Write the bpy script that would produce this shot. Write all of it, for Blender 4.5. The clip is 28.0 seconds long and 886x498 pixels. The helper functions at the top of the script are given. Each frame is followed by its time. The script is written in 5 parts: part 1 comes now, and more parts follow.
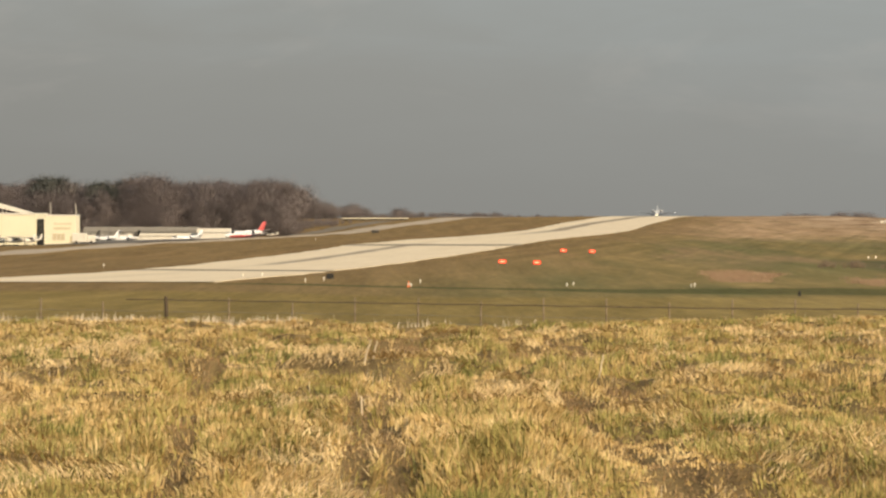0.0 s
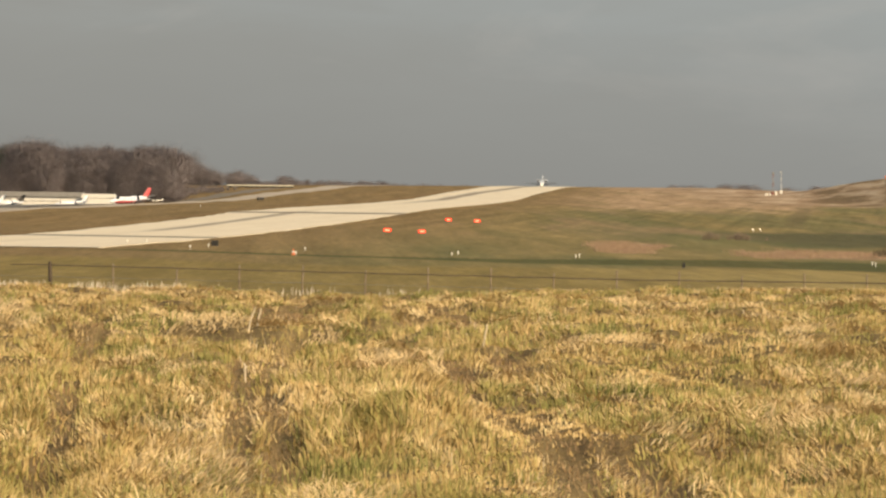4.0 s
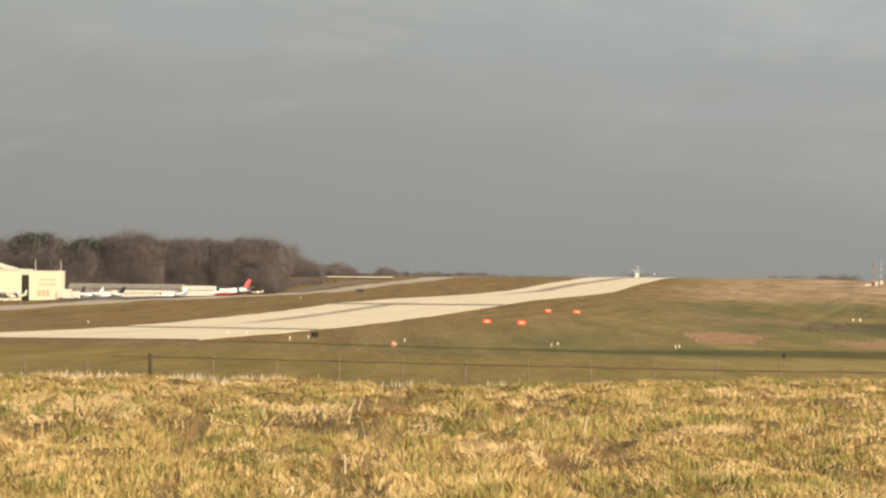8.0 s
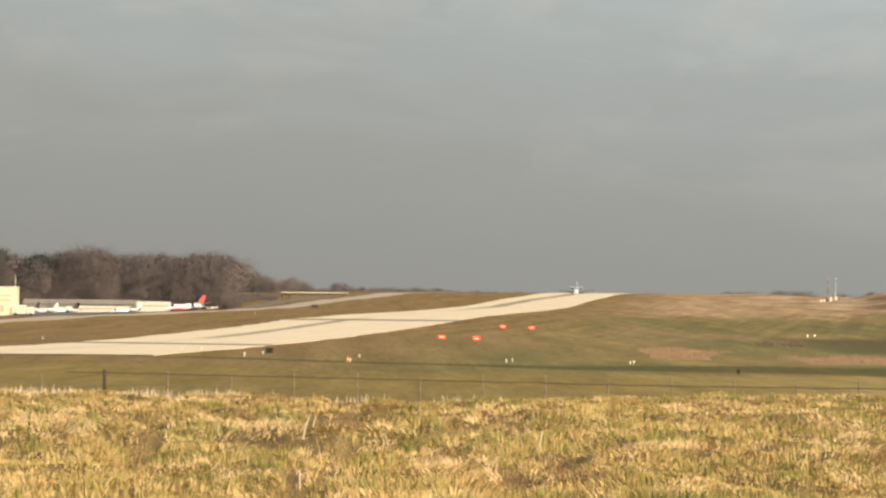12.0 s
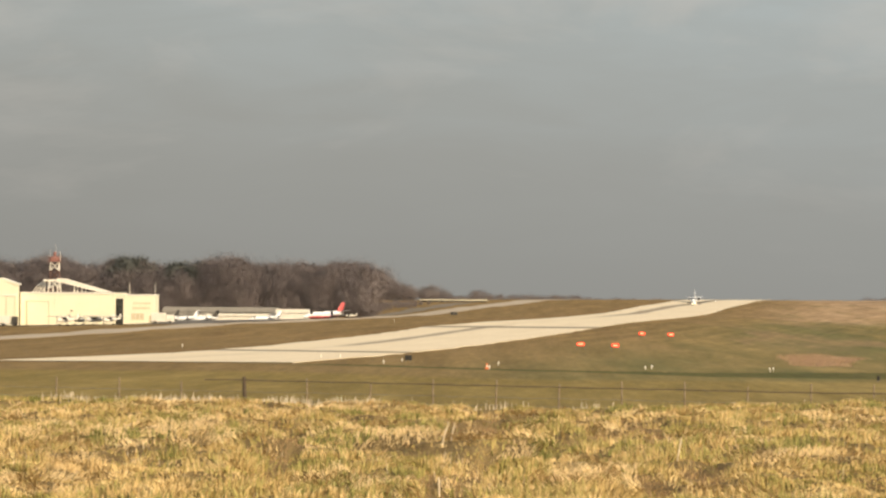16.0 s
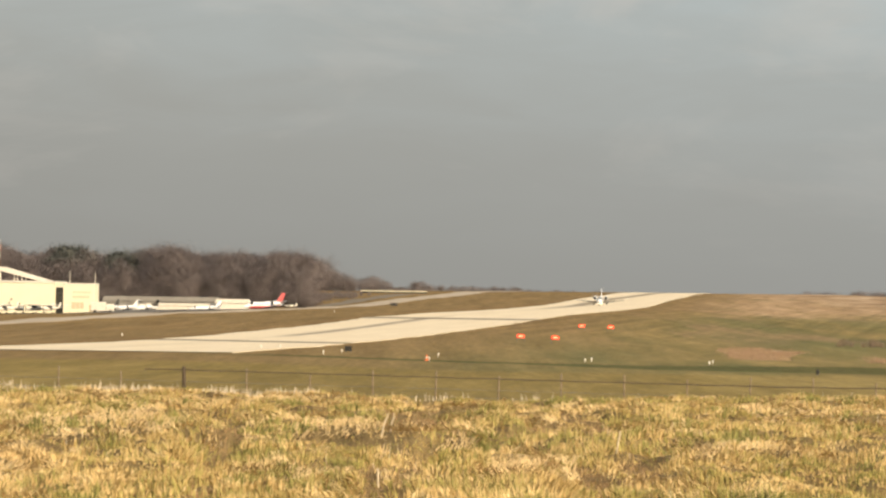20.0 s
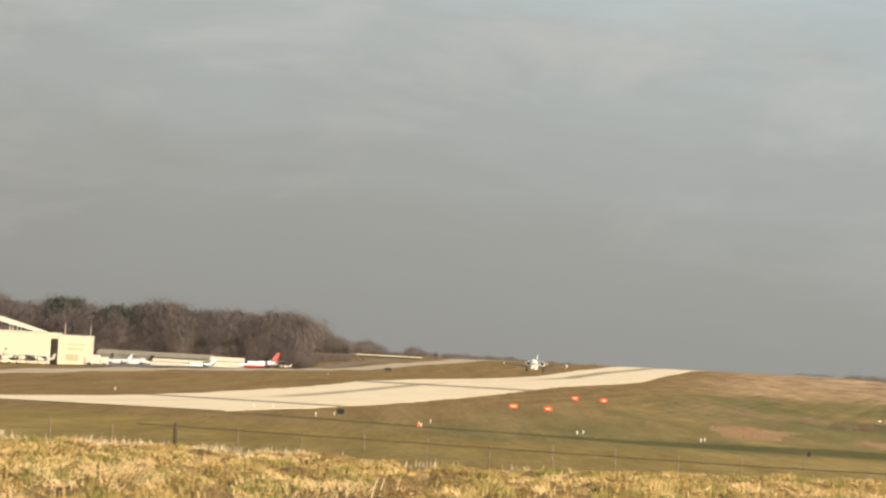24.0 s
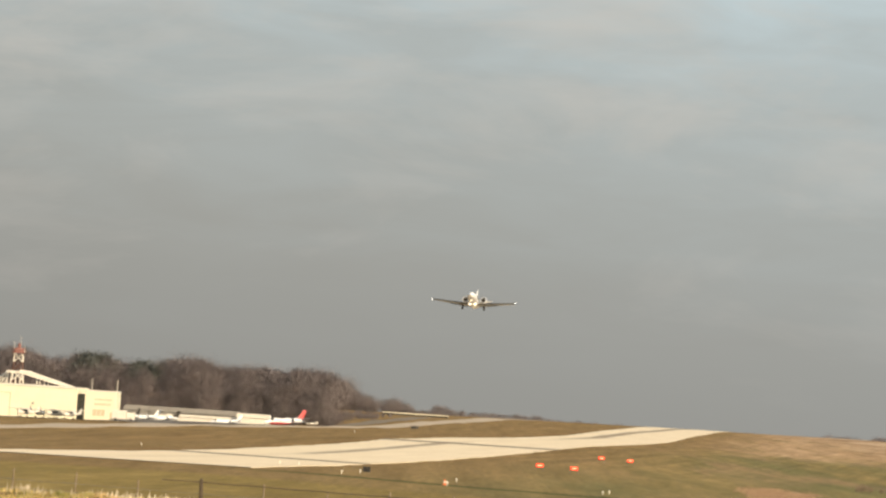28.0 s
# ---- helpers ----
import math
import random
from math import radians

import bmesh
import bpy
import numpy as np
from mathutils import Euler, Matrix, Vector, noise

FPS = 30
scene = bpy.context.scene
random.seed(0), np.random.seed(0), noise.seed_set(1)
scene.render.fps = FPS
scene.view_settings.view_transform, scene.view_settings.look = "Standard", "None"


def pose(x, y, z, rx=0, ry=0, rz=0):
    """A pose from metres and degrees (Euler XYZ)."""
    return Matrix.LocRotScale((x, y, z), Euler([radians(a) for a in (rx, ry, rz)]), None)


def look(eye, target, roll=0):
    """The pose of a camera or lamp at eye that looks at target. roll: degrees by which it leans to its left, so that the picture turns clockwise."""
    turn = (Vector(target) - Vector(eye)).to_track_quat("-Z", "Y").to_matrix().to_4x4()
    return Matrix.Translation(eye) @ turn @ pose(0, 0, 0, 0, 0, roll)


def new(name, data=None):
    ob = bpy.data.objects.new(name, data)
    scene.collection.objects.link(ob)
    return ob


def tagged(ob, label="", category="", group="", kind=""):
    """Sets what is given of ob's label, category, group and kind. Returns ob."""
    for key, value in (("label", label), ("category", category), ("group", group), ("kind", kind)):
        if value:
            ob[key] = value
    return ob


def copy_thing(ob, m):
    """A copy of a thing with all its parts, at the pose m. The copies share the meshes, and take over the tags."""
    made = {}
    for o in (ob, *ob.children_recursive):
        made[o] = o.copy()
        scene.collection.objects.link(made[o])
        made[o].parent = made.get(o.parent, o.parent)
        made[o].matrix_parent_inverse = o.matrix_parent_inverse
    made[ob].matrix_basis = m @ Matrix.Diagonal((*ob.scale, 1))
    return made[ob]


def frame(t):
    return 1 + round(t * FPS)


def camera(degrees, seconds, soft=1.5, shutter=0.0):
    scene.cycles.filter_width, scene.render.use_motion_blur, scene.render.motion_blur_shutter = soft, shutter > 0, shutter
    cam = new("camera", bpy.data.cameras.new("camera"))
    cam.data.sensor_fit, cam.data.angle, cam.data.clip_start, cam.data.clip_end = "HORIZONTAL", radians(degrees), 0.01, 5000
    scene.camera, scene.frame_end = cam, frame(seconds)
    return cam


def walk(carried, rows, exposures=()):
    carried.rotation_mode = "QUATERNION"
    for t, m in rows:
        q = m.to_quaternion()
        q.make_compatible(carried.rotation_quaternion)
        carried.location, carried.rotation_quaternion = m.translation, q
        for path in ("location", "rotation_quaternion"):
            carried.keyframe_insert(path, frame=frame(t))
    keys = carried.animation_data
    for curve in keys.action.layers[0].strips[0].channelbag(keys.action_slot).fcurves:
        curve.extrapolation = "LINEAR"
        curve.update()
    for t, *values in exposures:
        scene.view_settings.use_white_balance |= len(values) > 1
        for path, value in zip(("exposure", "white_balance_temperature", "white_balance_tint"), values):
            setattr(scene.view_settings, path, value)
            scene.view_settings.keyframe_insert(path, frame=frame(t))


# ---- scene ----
PATH = [
    (0, pose(0, 0, 1.7, 89.6087, -0.0000, -0.0000)),
    (0.5, pose(0, 0, 1.7, 89.5133, -0.1837, -0.0292)),
    (1, pose(0, 0, 1.7, 89.5436, -0.2938, -0.1331)),
    (1.5, pose(0, 0, 1.7, 89.5942, -0.2558, -0.2093)),
    (2, pose(0, 0, 1.7, 89.7221, -0.1943, -0.3378)),
    (2.5, pose(0, 0, 1.7, 89.9007, -0.3160, -0.5626)),
    (3, pose(0, 0, 1.7, 89.5315, -0.4035, -0.8965)),
    (3.5, pose(0, 0, 1.7, 89.0907, -0.2103, -1.2881)),
    (5.5, pose(0, 0, 1.7, 89.9789, -2.6877, -2.0274)),
    (6, pose(0, 0, 1.7, 89.8681, -2.8030, -2.3320)),
    (6.5, pose(0, 0, 1.7, 90.0780, -2.0705, -1.8204)),
    (7, pose(0, 0, 1.7, 90.1539, -0.9432, -0.8998)),
    (7.5, pose(0, 0, 1.7, 90.2208, -0.5630, -0.4387)),
    (8, pose(0, 0, 1.7, 90.3444, -0.4988, -0.1839)),
    (8.5, pose(0, 0, 1.7, 90.3786, -0.6016, -0.2368)),
    (9, pose(0, 0, 1.7, 90.4343, -0.9032, -0.6558)),
    (9.5, pose(0, 0, 1.7, 90.4401, -0.8987, -1.0727)),
    (10, pose(0, 0, 1.7, 90.4441, -0.7971, -1.0369)),
    (10.5, pose(0, 0, 1.7, 90.4994, -0.7000, -0.8425)),
    (11, pose(0, 0, 1.7, 90.6089, -0.5339, -0.7702)),
    (11.5, pose(0, 0, 1.7, 90.4915, -0.5257, -0.7716)),
    (13.5, pose(0, 0, 1.7, 90.8252, -0.4521, -0.5402)),
    (14, pose(0, 0, 1.7, 90.8212, -0.5030, -0.4673)),
    (14.5, pose(0, 0, 1.7, 90.7650, -0.4787, -0.3921)),
    (15, pose(0, 0, 1.7, 90.4767, -0.3951, -0.1872)),
    (15.5, pose(0, 0, 1.7, 90.4621, -0.3814, 0.4428)),
    (16, pose(0, 0, 1.7, 90.6189, -0.3795, 0.9733)),
    (16.5, pose(0, 0, 1.7, 90.6813, -0.4606, 1.0748)),
    (17, pose(0, 0, 1.7, 90.7791, -0.4068, 1.0789)),
    (17.5, pose(0, 0, 1.7, 90.7943, -0.4913, 0.8445)),
    (18, pose(0, 0, 1.7, 90.6653, -0.6789, 0.7154)),
    (18.5, pose(0, 0, 1.7, 90.7453, -0.7165, 0.7478)),
    (19, pose(0, 0, 1.7, 90.7417, -0.7946, 0.3086)),
    (19.5, pose(0, 0, 1.7, 90.3852, -0.7961, -0.2139)),
    (20, pose(0, 0, 1.7, 90.5182, -0.7819, 0.2352)),
    (20.5, pose(0, 0, 1.7, 90.7173, -1.3171, 0.8316)),
    (21, pose(0, 0, 1.7, 90.9130, -2.3774, 0.8446)),
    (21.5, pose(0, 0, 1.7, 90.9986, -2.8455, -0.0107)),
    (22, pose(0, 0, 1.7, 90.9951, -2.6893, 0.0030)),
    (22.5, pose(0, 0, 1.7, 91.5010, -2.4160, 0.3843)),
    (24.5, pose(0, 0, 1.7, 91.3170, -3.3897, 0.1904)),
    (25, pose(0, 0, 1.7, 91.4310, -3.6208, 0.3356)),
    (25.5, pose(0, 0, 1.7, 91.4614, -3.7853, 0.3399)),
    (26, pose(0, 0, 1.7, 91.4069, -3.8767, 0.2845)),
    (26.5, pose(0, 0, 1.7, 91.5767, -3.7869, 0.2961)),
    (27, pose(0, 0, 1.7, 91.7964, -3.6303, 0.3034)),
    (27.5, pose(0, 0, 1.7, 91.9869, -3.5544, 0.3793)),
    (28, pose(0, 0, 1.7, 92.0511, -3.6249, 0.4991)),
]
EXPOSURES = [(0, -0.08), (3, -0.08), (5.5, 0.1), (8, 0.1), (9, 0.1), (10, 0.15), (11, 0.18), (14, 0.13), (15, 0.14), (16, 0.1), (17, 0.02), (18, -0.03), (19, 0.02), (20, 0.2), (22, 0.22), (25, 0.17), (26, 0.2), (28, 0.17)]

cam = camera(10.924, 28.0, soft=2.4)
walk(cam, PATH, exposures=EXPOSURES)

# ---- light ----
SUN_AZIMUTH, SUN_ELEVATION = radians(138), radians(27)
world = bpy.data.worlds.new("sky")
scene.world = world
world.use_nodes = True
wn, wl = world.node_tree.nodes, world.node_tree.links
wn.clear()


def wnode(kind, **values):
    n = wn.new(kind)
    for key, value in values.items():
        n.inputs[key].default_value = value
    return n


sky = wn.new("ShaderNodeTexSky")
sky.sky_type, sky.sun_disc = "NISHITA", False
sky.sun_elevation, sky.sun_rotation = SUN_ELEVATION, SUN_AZIMUTH
sky.air_density, sky.dust_density, sky.ozone_density = 1.2, 3.0, 1.5
# a grey veil of thin cloud over the blue, densest at the horizon
coords = wn.new("ShaderNodeTexCoord")
stretch = wn.new("ShaderNodeMapping")
stretch.inputs["Scale"].default_value = (13.0, 13.0, 55.0)
stretch.inputs["Rotation"].default_value = (0.0, 0.06, 0.0)
streaks = wnode("ShaderNodeTexNoise", Scale=1.6, Detail=5.0, Roughness=0.55, Distortion=0.6)
height = wn.new("ShaderNodeSeparateXYZ")
veil = wn.new("ShaderNodeValToRGB")
els = veil.color_ramp.elements
els[0].position, els[0].color = 0.0, (0.302, 0.297, 0.274, 1)
els[1].position, els[1].color = 1.0, (0.50, 0.58, 0.60, 1)
for at, colour in ((0.25, (0.335, 0.336, 0.316, 1)), (0.6, (0.40, 0.428, 0.422, 1))):
    el = els.new(at)
    el.color = colour
lift = wn.new("ShaderNodeMapRange")
lift.inputs["From Min"].default_value, lift.inputs["From Max"].default_value = -0.005, 0.12
patch = wn.new("ShaderNodeMath")
patch.operation = "MULTIPLY_ADD"
patch.inputs[1].default_value, patch.inputs[2].default_value = 0.8, -0.40
addup = wn.new("ShaderNodeMath")
addup.operation = "ADD"
fade = wn.new("ShaderNodeMath")
fade.operation = "MULTIPLY"
cloud = wnode("ShaderNodeBackground", Strength=1.0)
blue = wnode("ShaderNodeBackground", Strength=0.09)
mix = wnode("ShaderNodeMixShader", Fac=0.88)
out = wn.new("ShaderNodeOutputWorld")
wl.new(coords.outputs["Generated"], stretch.inputs["Vector"])
wl.new(stretch.outputs["Vector"], streaks.inputs["Vector"])
wl.new(coords.outputs["Generated"], height.inputs["Vector"])
wl.new(height.outputs["Z"], lift.inputs["Value"])
wl.new(streaks.outputs["Fac"], patch.inputs[0])
wl.new(patch.outputs[0], fade.inputs[0])
wl.new(lift.outputs["Result"], fade.inputs[1])
wl.new(fade.outputs[0], addup.inputs[0])
wl.new(lift.outputs["Result"], addup.inputs[1])
# the sky is a little brighter towards the east
east = wn.new("ShaderNodeMath")
east.operation = "MULTIPLY_ADD"
east.inputs[1].default_value = 1.1
wl.new(height.outputs["X"], east.inputs[0])
wl.new(addup.outputs[0], east.inputs[2])
wl.new(east.outputs[0], veil.inputs["Fac"])
# faint warm wisps of higher cloud
wisp_map = wn.new("ShaderNodeMapping")
wisp_map.inputs["Scale"].default_value = (7.0, 7.0, 22.0)
wisp_map.inputs["Rotation"].default_value = (0.0, -0.22, 0.0)
wisp = wnode("ShaderNodeTexNoise", Scale=2.1, Detail=6.0, Roughness=0.6, Distortion=0.4)
wisp_range = wn.new("ShaderNodeMapRange")
wisp_range.inputs["From Min"].default_value, wisp_range.inputs["From Max"].default_value = 0.5, 0.75
wisp_fac = wn.new("ShaderNodeMath")
wisp_fac.operation = "MULTIPLY"
wisp_mix = wn.new("ShaderNodeMix")
wisp_mix.data_type = "RGBA"
wisp_mix.inputs[7].default_value = (0.56, 0.52, 0.47, 1)
wl.new(coords.outputs["Generated"], wisp_map.inputs["Vector"])
wl.new(wisp_map.outputs["Vector"], wisp.inputs["Vector"])
wl.new(wisp.outputs["Fac"], wisp_range.inputs["Value"])
wl.new(wisp_range.outputs["Result"], wisp_fac.inputs[0])
wl.new(lift.outputs["Result"], wisp_fac.inputs[1])
wl.new(wisp_fac.outputs[0], wisp_mix.inputs["Factor"])
wl.new(veil.outputs["Color"], wisp_mix.inputs[6])
wl.new(wisp_mix.outputs[2], cloud.inputs["Color"])
wl.new(sky.outputs["Color"], blue.inputs["Color"])
wl.new(blue.outputs[0], mix.inputs[1])
wl.new(cloud.outputs[0], mix.inputs[2])
wl.new(mix.outputs[0], out.inputs["Surface"])

sun = new("sun", bpy.data.lights.new("sun", "SUN"))
sun.data.energy, sun.data.angle, sun.data.color = 5.0, radians(0.6), (1.0, 0.77, 0.49)
toward = Vector((math.sin(SUN_AZIMUTH) * math.cos(SUN_ELEVATION), math.cos(SUN_AZIMUTH) * math.cos(SUN_ELEVATION), math.sin(SUN_ELEVATION)))
sun.matrix_world = look(toward * 50, (0, 0, 0))


# ---- materials ----
def nodes_of(name):
    m = bpy.data.materials.new(name)
    m.use_nodes = True
    return m, m.node_tree.nodes, m.node_tree.links, m.node_tree.nodes["Principled BSDF"]


def noise_node(nodes, links, scale, detail=4.0, vector=None, rough=0.6):
    n = nodes.new("ShaderNodeTexNoise")
    n.inputs["Scale"].default_value, n.inputs["Detail"].default_value, n.inputs["Roughness"].default_value = scale, detail, rough
    if vector is not None:
        links.new(vector, n.inputs["Vector"])
    return n.outputs["Fac"]


def ramp_node(nodes, links, fac, stops):
    r = nodes.new("ShaderNodeValToRGB")
    e = r.color_ramp.elements
    e[0].position, e[0].color = stops[0][0], (*stops[0][1], 1)
    e[1].position, e[1].color = stops[-1][0], (*stops[-1][1], 1)
    for at, colour in stops[1:-1]:
        e.new(at).color = (*colour, 1)
    links.new(fac, r.inputs["Fac"])
    return r.outputs["Color"]


def mix_node(nodes, links, fac, a, b, blend="MIX"):
    m = nodes.new("ShaderNodeMix")
    m.data_type, m.blend_type = "RGBA", blend
    for value, socket in ((fac, m.inputs["Factor"]), (a, m.inputs[6]), (b, m.inputs[7])):
        if isinstance(value, (int, float)):
            socket.default_value = value
        elif isinstance(value, tuple):
            socket.default_value = (*value, 1)
        else:
            links.new(value, socket)
    return m.outputs[2]


def range_node(nodes, links, value, lo, hi, smooth=True):
    r = nodes.new("ShaderNodeMapRange")
    r.interpolation_type = "SMOOTHSTEP" if smooth else "LINEAR"
    links.new(value, r.inputs["Value"])
    r.inputs["From Min"].default_value, r.inputs["From Max"].default_value = lo, hi
    return r.outputs["Result"]


def math_node(nodes, links, op, a, b=None):
    m = nodes.new("ShaderNodeMath")
    m.operation = op
    for value, socket in ((a, m.inputs[0]), (b, m.inputs[1])):
        if value is None:
            continue
        if isinstance(value, (int, float)):
            socket.default_value = value
        else:
            links.new(value, socket)
    return m.outputs[0]


def surface(name, base, wear, scale=1.5, fine=20.0, rough=0.6, metal=0.0, bump=0.15, amount=1.0):
    """A painted, mineral or metal surface: two noises move it from base to wear, with fine relief."""
    m, n, l, b = nodes_of(name)
    where = n.new("ShaderNodeTexCoord").outputs["Object"]
    big, small = noise_node(n, l, scale, 5, where), noise_node(n, l, fine, 3, where)
    both = math_node(n, l, "MULTIPLY", big, small)
    fac = range_node(n, l, both, 0.16, 0.42)
    l.new(mix_node(n, l, math_node(n, l, "MULTIPLY", fac, amount), base, wear), b.inputs["Base Color"])
    b.inputs["Roughness"].default_value, b.inputs["Metallic"].default_value = rough, metal
    if bump:
        bn = n.new("ShaderNodeBump")
        bn.inputs["Strength"].default_value, bn.inputs["Distance"].default_value = bump, 0.02
        l.new(small, bn.inputs["Height"])
        l.new(bn.outputs["Normal"], b.inputs["Normal"])
    return m


def glow(name, colour, strength):
    m, n, l, b = nodes_of(name)
    b.inputs["Base Color"].default_value = (*colour, 1)
    b.inputs["Emission Color"].default_value = (*colour, 1)
    b.inputs["Emission Strength"].default_value = strength
    return m


def glass(name, colour, rough=0.08):
    m, n, l, b = nodes_of(name)
    b.inputs["Base Color"].default_value = (*colour, 1)
    b.inputs["Roughness"].default_value = rough
    b.inputs["Specular IOR Level"].default_value = 0.7
    return m


def grassland(name):
    """The airfield's grass: olive near, tan and pinkish on the hill, with green and brown patches and a darker strip
    for the shaded ditch.
    """
    m, n, l, b = nodes_of(name)
    pos = n.new("ShaderNodeNewGeometry").outputs["Position"]
    sep = n.new("ShaderNodeSeparateXYZ")
    l.new(pos, sep.inputs["Vector"])
    x, y = sep.outputs["X"], sep.outputs["Y"]
    flat = n.new("ShaderNodeMapping")
    flat.inputs["Scale"].default_value = (1.5, 0.075, 1.0)
    l.new(pos, flat.inputs["Vector"])
    big = noise_node(n, l, 0.028, 5, flat.outputs["Vector"])
    mid = noise_node(n, l, 0.16, 5, flat.outputs["Vector"])
    fine = noise_node(n, l, 1.1, 4, flat.outputs["Vector"])
    grain = noise_node(n, l, 9.0, 3, pos)
    olive = ramp_node(n, l, mid, ((0.3, (0.18, 0.145, 0.061)), (0.55, (0.25, 0.194, 0.085)), (0.75, (0.335, 0.25, 0.117))))
    green = ramp_node(n, l, mid, ((0.3, (0.128, 0.126, 0.054)), (0.7, (0.20, 0.18, 0.08))))
    tan = ramp_node(n, l, mid, ((0.25, (0.29, 0.205, 0.12)), (0.5, (0.40, 0.28, 0.175)), (0.75, (0.53, 0.38, 0.26))))
    brown = ramp_node(n, l, mid, ((0.3, (0.185, 0.125, 0.058)), (0.7, (0.27, 0.19, 0.092))))
    # hill top turns to dry tan grass
    wob = math_node(n, l, "MULTIPLY_ADD", big, 900.0)
    wob.node.inputs[2].default_value = -450.0
    high = range_node(n, l, math_node(n, l, "ADD", math_node(n, l, "ADD", y, math_node(n, l, "MULTIPLY", x, 3.0)), wob), 1130, 1500)
    beside = math_node(n, l, "SUBTRACT", x, math_node(n, l, "MULTIPLY", y, 0.1086))  # the dry grass ends at the worn track
    high = math_node(n, l, "MULTIPLY", high, math_node(n, l, "SUBTRACT", 1.0, range_node(n, l, math_node(n, l, "ADD", beside, math_node(n, l, "MULTIPLY", mid, 10.0)), -4.0, 6.0)))
    lane = math_node(n, l, "SUBTRACT", x, math_node(n, l, "MULTIPLY", y, 0.0824))
    right = range_node(n, l, lane, -58, -20)
    c = mix_node(n, l, range_node(n, l, big, 0.42, 0.62), olive, green)
    c = mix_node(n, l, high, c, tan)
    # pinkish dry patches and mossy ones, mottled over the slope
    blot = noise_node(n, l, 0.055, 4, flat.outputs["Vector"])
    blot_b = noise_node(n, l, 0.09, 4, flat.outputs["Vector"])
    slope = range_node(n, l, y, 560, 700)
    c = mix_node(n, l, math_node(n, l, "MULTIPLY", slope, math_node(n, l, "MULTIPLY", range_node(n, l, blot, 0.5, 0.66), 0.6)), c, (0.36, 0.24, 0.145))
    c = mix_node(n, l, math_node(n, l, "MULTIPLY", slope, math_node(n, l, "MULTIPLY", range_node(n, l, blot_b, 0.52, 0.66), 0.55)), c, (0.16, 0.145, 0.065))
    c = mix_node(n, l, right, brown, c)
    near = math_node(n, l, "SUBTRACT", 1.0, range_node(n, l, y, 372, 392))
    c = mix_node(n, l, near, c, ramp_node(n, l, mid, ((0.3, (0.185, 0.14, 0.05)), (0.55, (0.25, 0.19, 0.07)), (0.75, (0.33, 0.25, 0.1)))))
    pale_side = math_node(n, l, "MULTIPLY", near, range_node(n, l, x, 12, 34))
    c = mix_node(n, l, math_node(n, l, "MULTIPLY", pale_side, 0.6), c, ramp_node(n, l, mid, ((0.3, (0.26, 0.20, 0.08)), (0.7, (0.46, 0.36, 0.16)))))
    # thatch and soil under the near field's blades
    thatch = ramp_node(n, l, noise_node(n, l, 2.5, 4, flat.outputs["Vector"]), ((0.3, (0.13, 0.09, 0.044)), (0.5, (0.21, 0.15, 0.07)), (0.7, (0.33, 0.24, 0.11))))
    c = mix_node(n, l, math_node(n, l, "SUBTRACT", 1.0, range_node(n, l, y, 88, 120)), c, thatch)
    # greener grass along the ditch, with the ditch's shade put into its colour
    line = math_node(n, l, "SUBTRACT", math_node(n, l, "SUBTRACT", y, 431.0), math_node(n, l, "MULTIPLY", math_node(n, l, "MINIMUM", x, 0.0), 0.45))
    for start, long, slope in ((5.0, 11.0, 1.55), (36.0, 15.0, 1.5)):
        bend = math_node(n, l, "MINIMUM", math_node(n, l, "MAXIMUM", math_node(n, l, "SUBTRACT", x, start), 0.0), long)
        line = math_node(n, l, "ADD", line, math_node(n, l, "MULTIPLY", bend, slope))
    half = math_node(n, l, "ADD", math_node(n, l, "MULTIPLY", math_node(n, l, "MAXIMUM", math_node(n, l, "SUBTRACT", x, 4.0), 0.0), 0.52), 5.0)
    off = math_node(n, l, "ABSOLUTE", math_node(n, l, "DIVIDE", math_node(n, l, "ADD", line, math_node(n, l, "MULTIPLY", math_node(n, l, "SUBTRACT", fine, 0.5), 5.0)), half))
    band = math_node(n, l, "SUBTRACT", 1.0, range_node(n, l, off, 0.7, 1.2))
    band = math_node(n, l, "MULTIPLY", band, range_node(n, l, x, -30, -12))
    c = mix_node(n, l, math_node(n, l, "MULTIPLY", band, 0.75), c, (0.068, 0.076, 0.026))
    # bare russet soil where the reeds stand
    for slant, cx, cy, ax, ay in ((0.065, 0.0, 525.0, 3.9, 50.0), (0.0, 53.0, 476.0, 12.0, 38.0)):
        ex = math_node(n, l, "POWER", math_node(n, l, "DIVIDE", math_node(n, l, "SUBTRACT", math_node(n, l, "SUBTRACT", x, math_node(n, l, "MULTIPLY", y, slant)), cx), ax), 2.0)
        ey = math_node(n, l, "POWER", math_node(n, l, "DIVIDE", math_node(n, l, "SUBTRACT", y, cy), ay), 2.0)
        oval = math_node(n, l, "ADD", math_node(n, l, "ADD", ex, ey), math_node(n, l, "MULTIPLY", math_node(n, l, "SUBTRACT", mid, 0.5), 2.2))
        c = mix_node(n, l, math_node(n, l, "MULTIPLY", math_node(n, l, "SUBTRACT", 1.0, range_node(n, l, oval, 0.55, 1.1)), 0.75), c, ramp_node(n, l, fine, ((0.3, (0.27, 0.17, 0.10)), (0.7, (0.42, 0.285, 0.19)))))
    # old cutting lines that run up the slope beside the track
    rake = n.new("ShaderNodeCombineXYZ")
    l.new(math_node(n, l, "MULTIPLY", math_node(n, l, "SUBTRACT", x, math_node(n, l, "MULTIPLY", y, 0.115)), 0.22), rake.inputs["X"])
    l.new(math_node(n, l, "MULTIPLY", y, 0.004), rake.inputs["Y"])
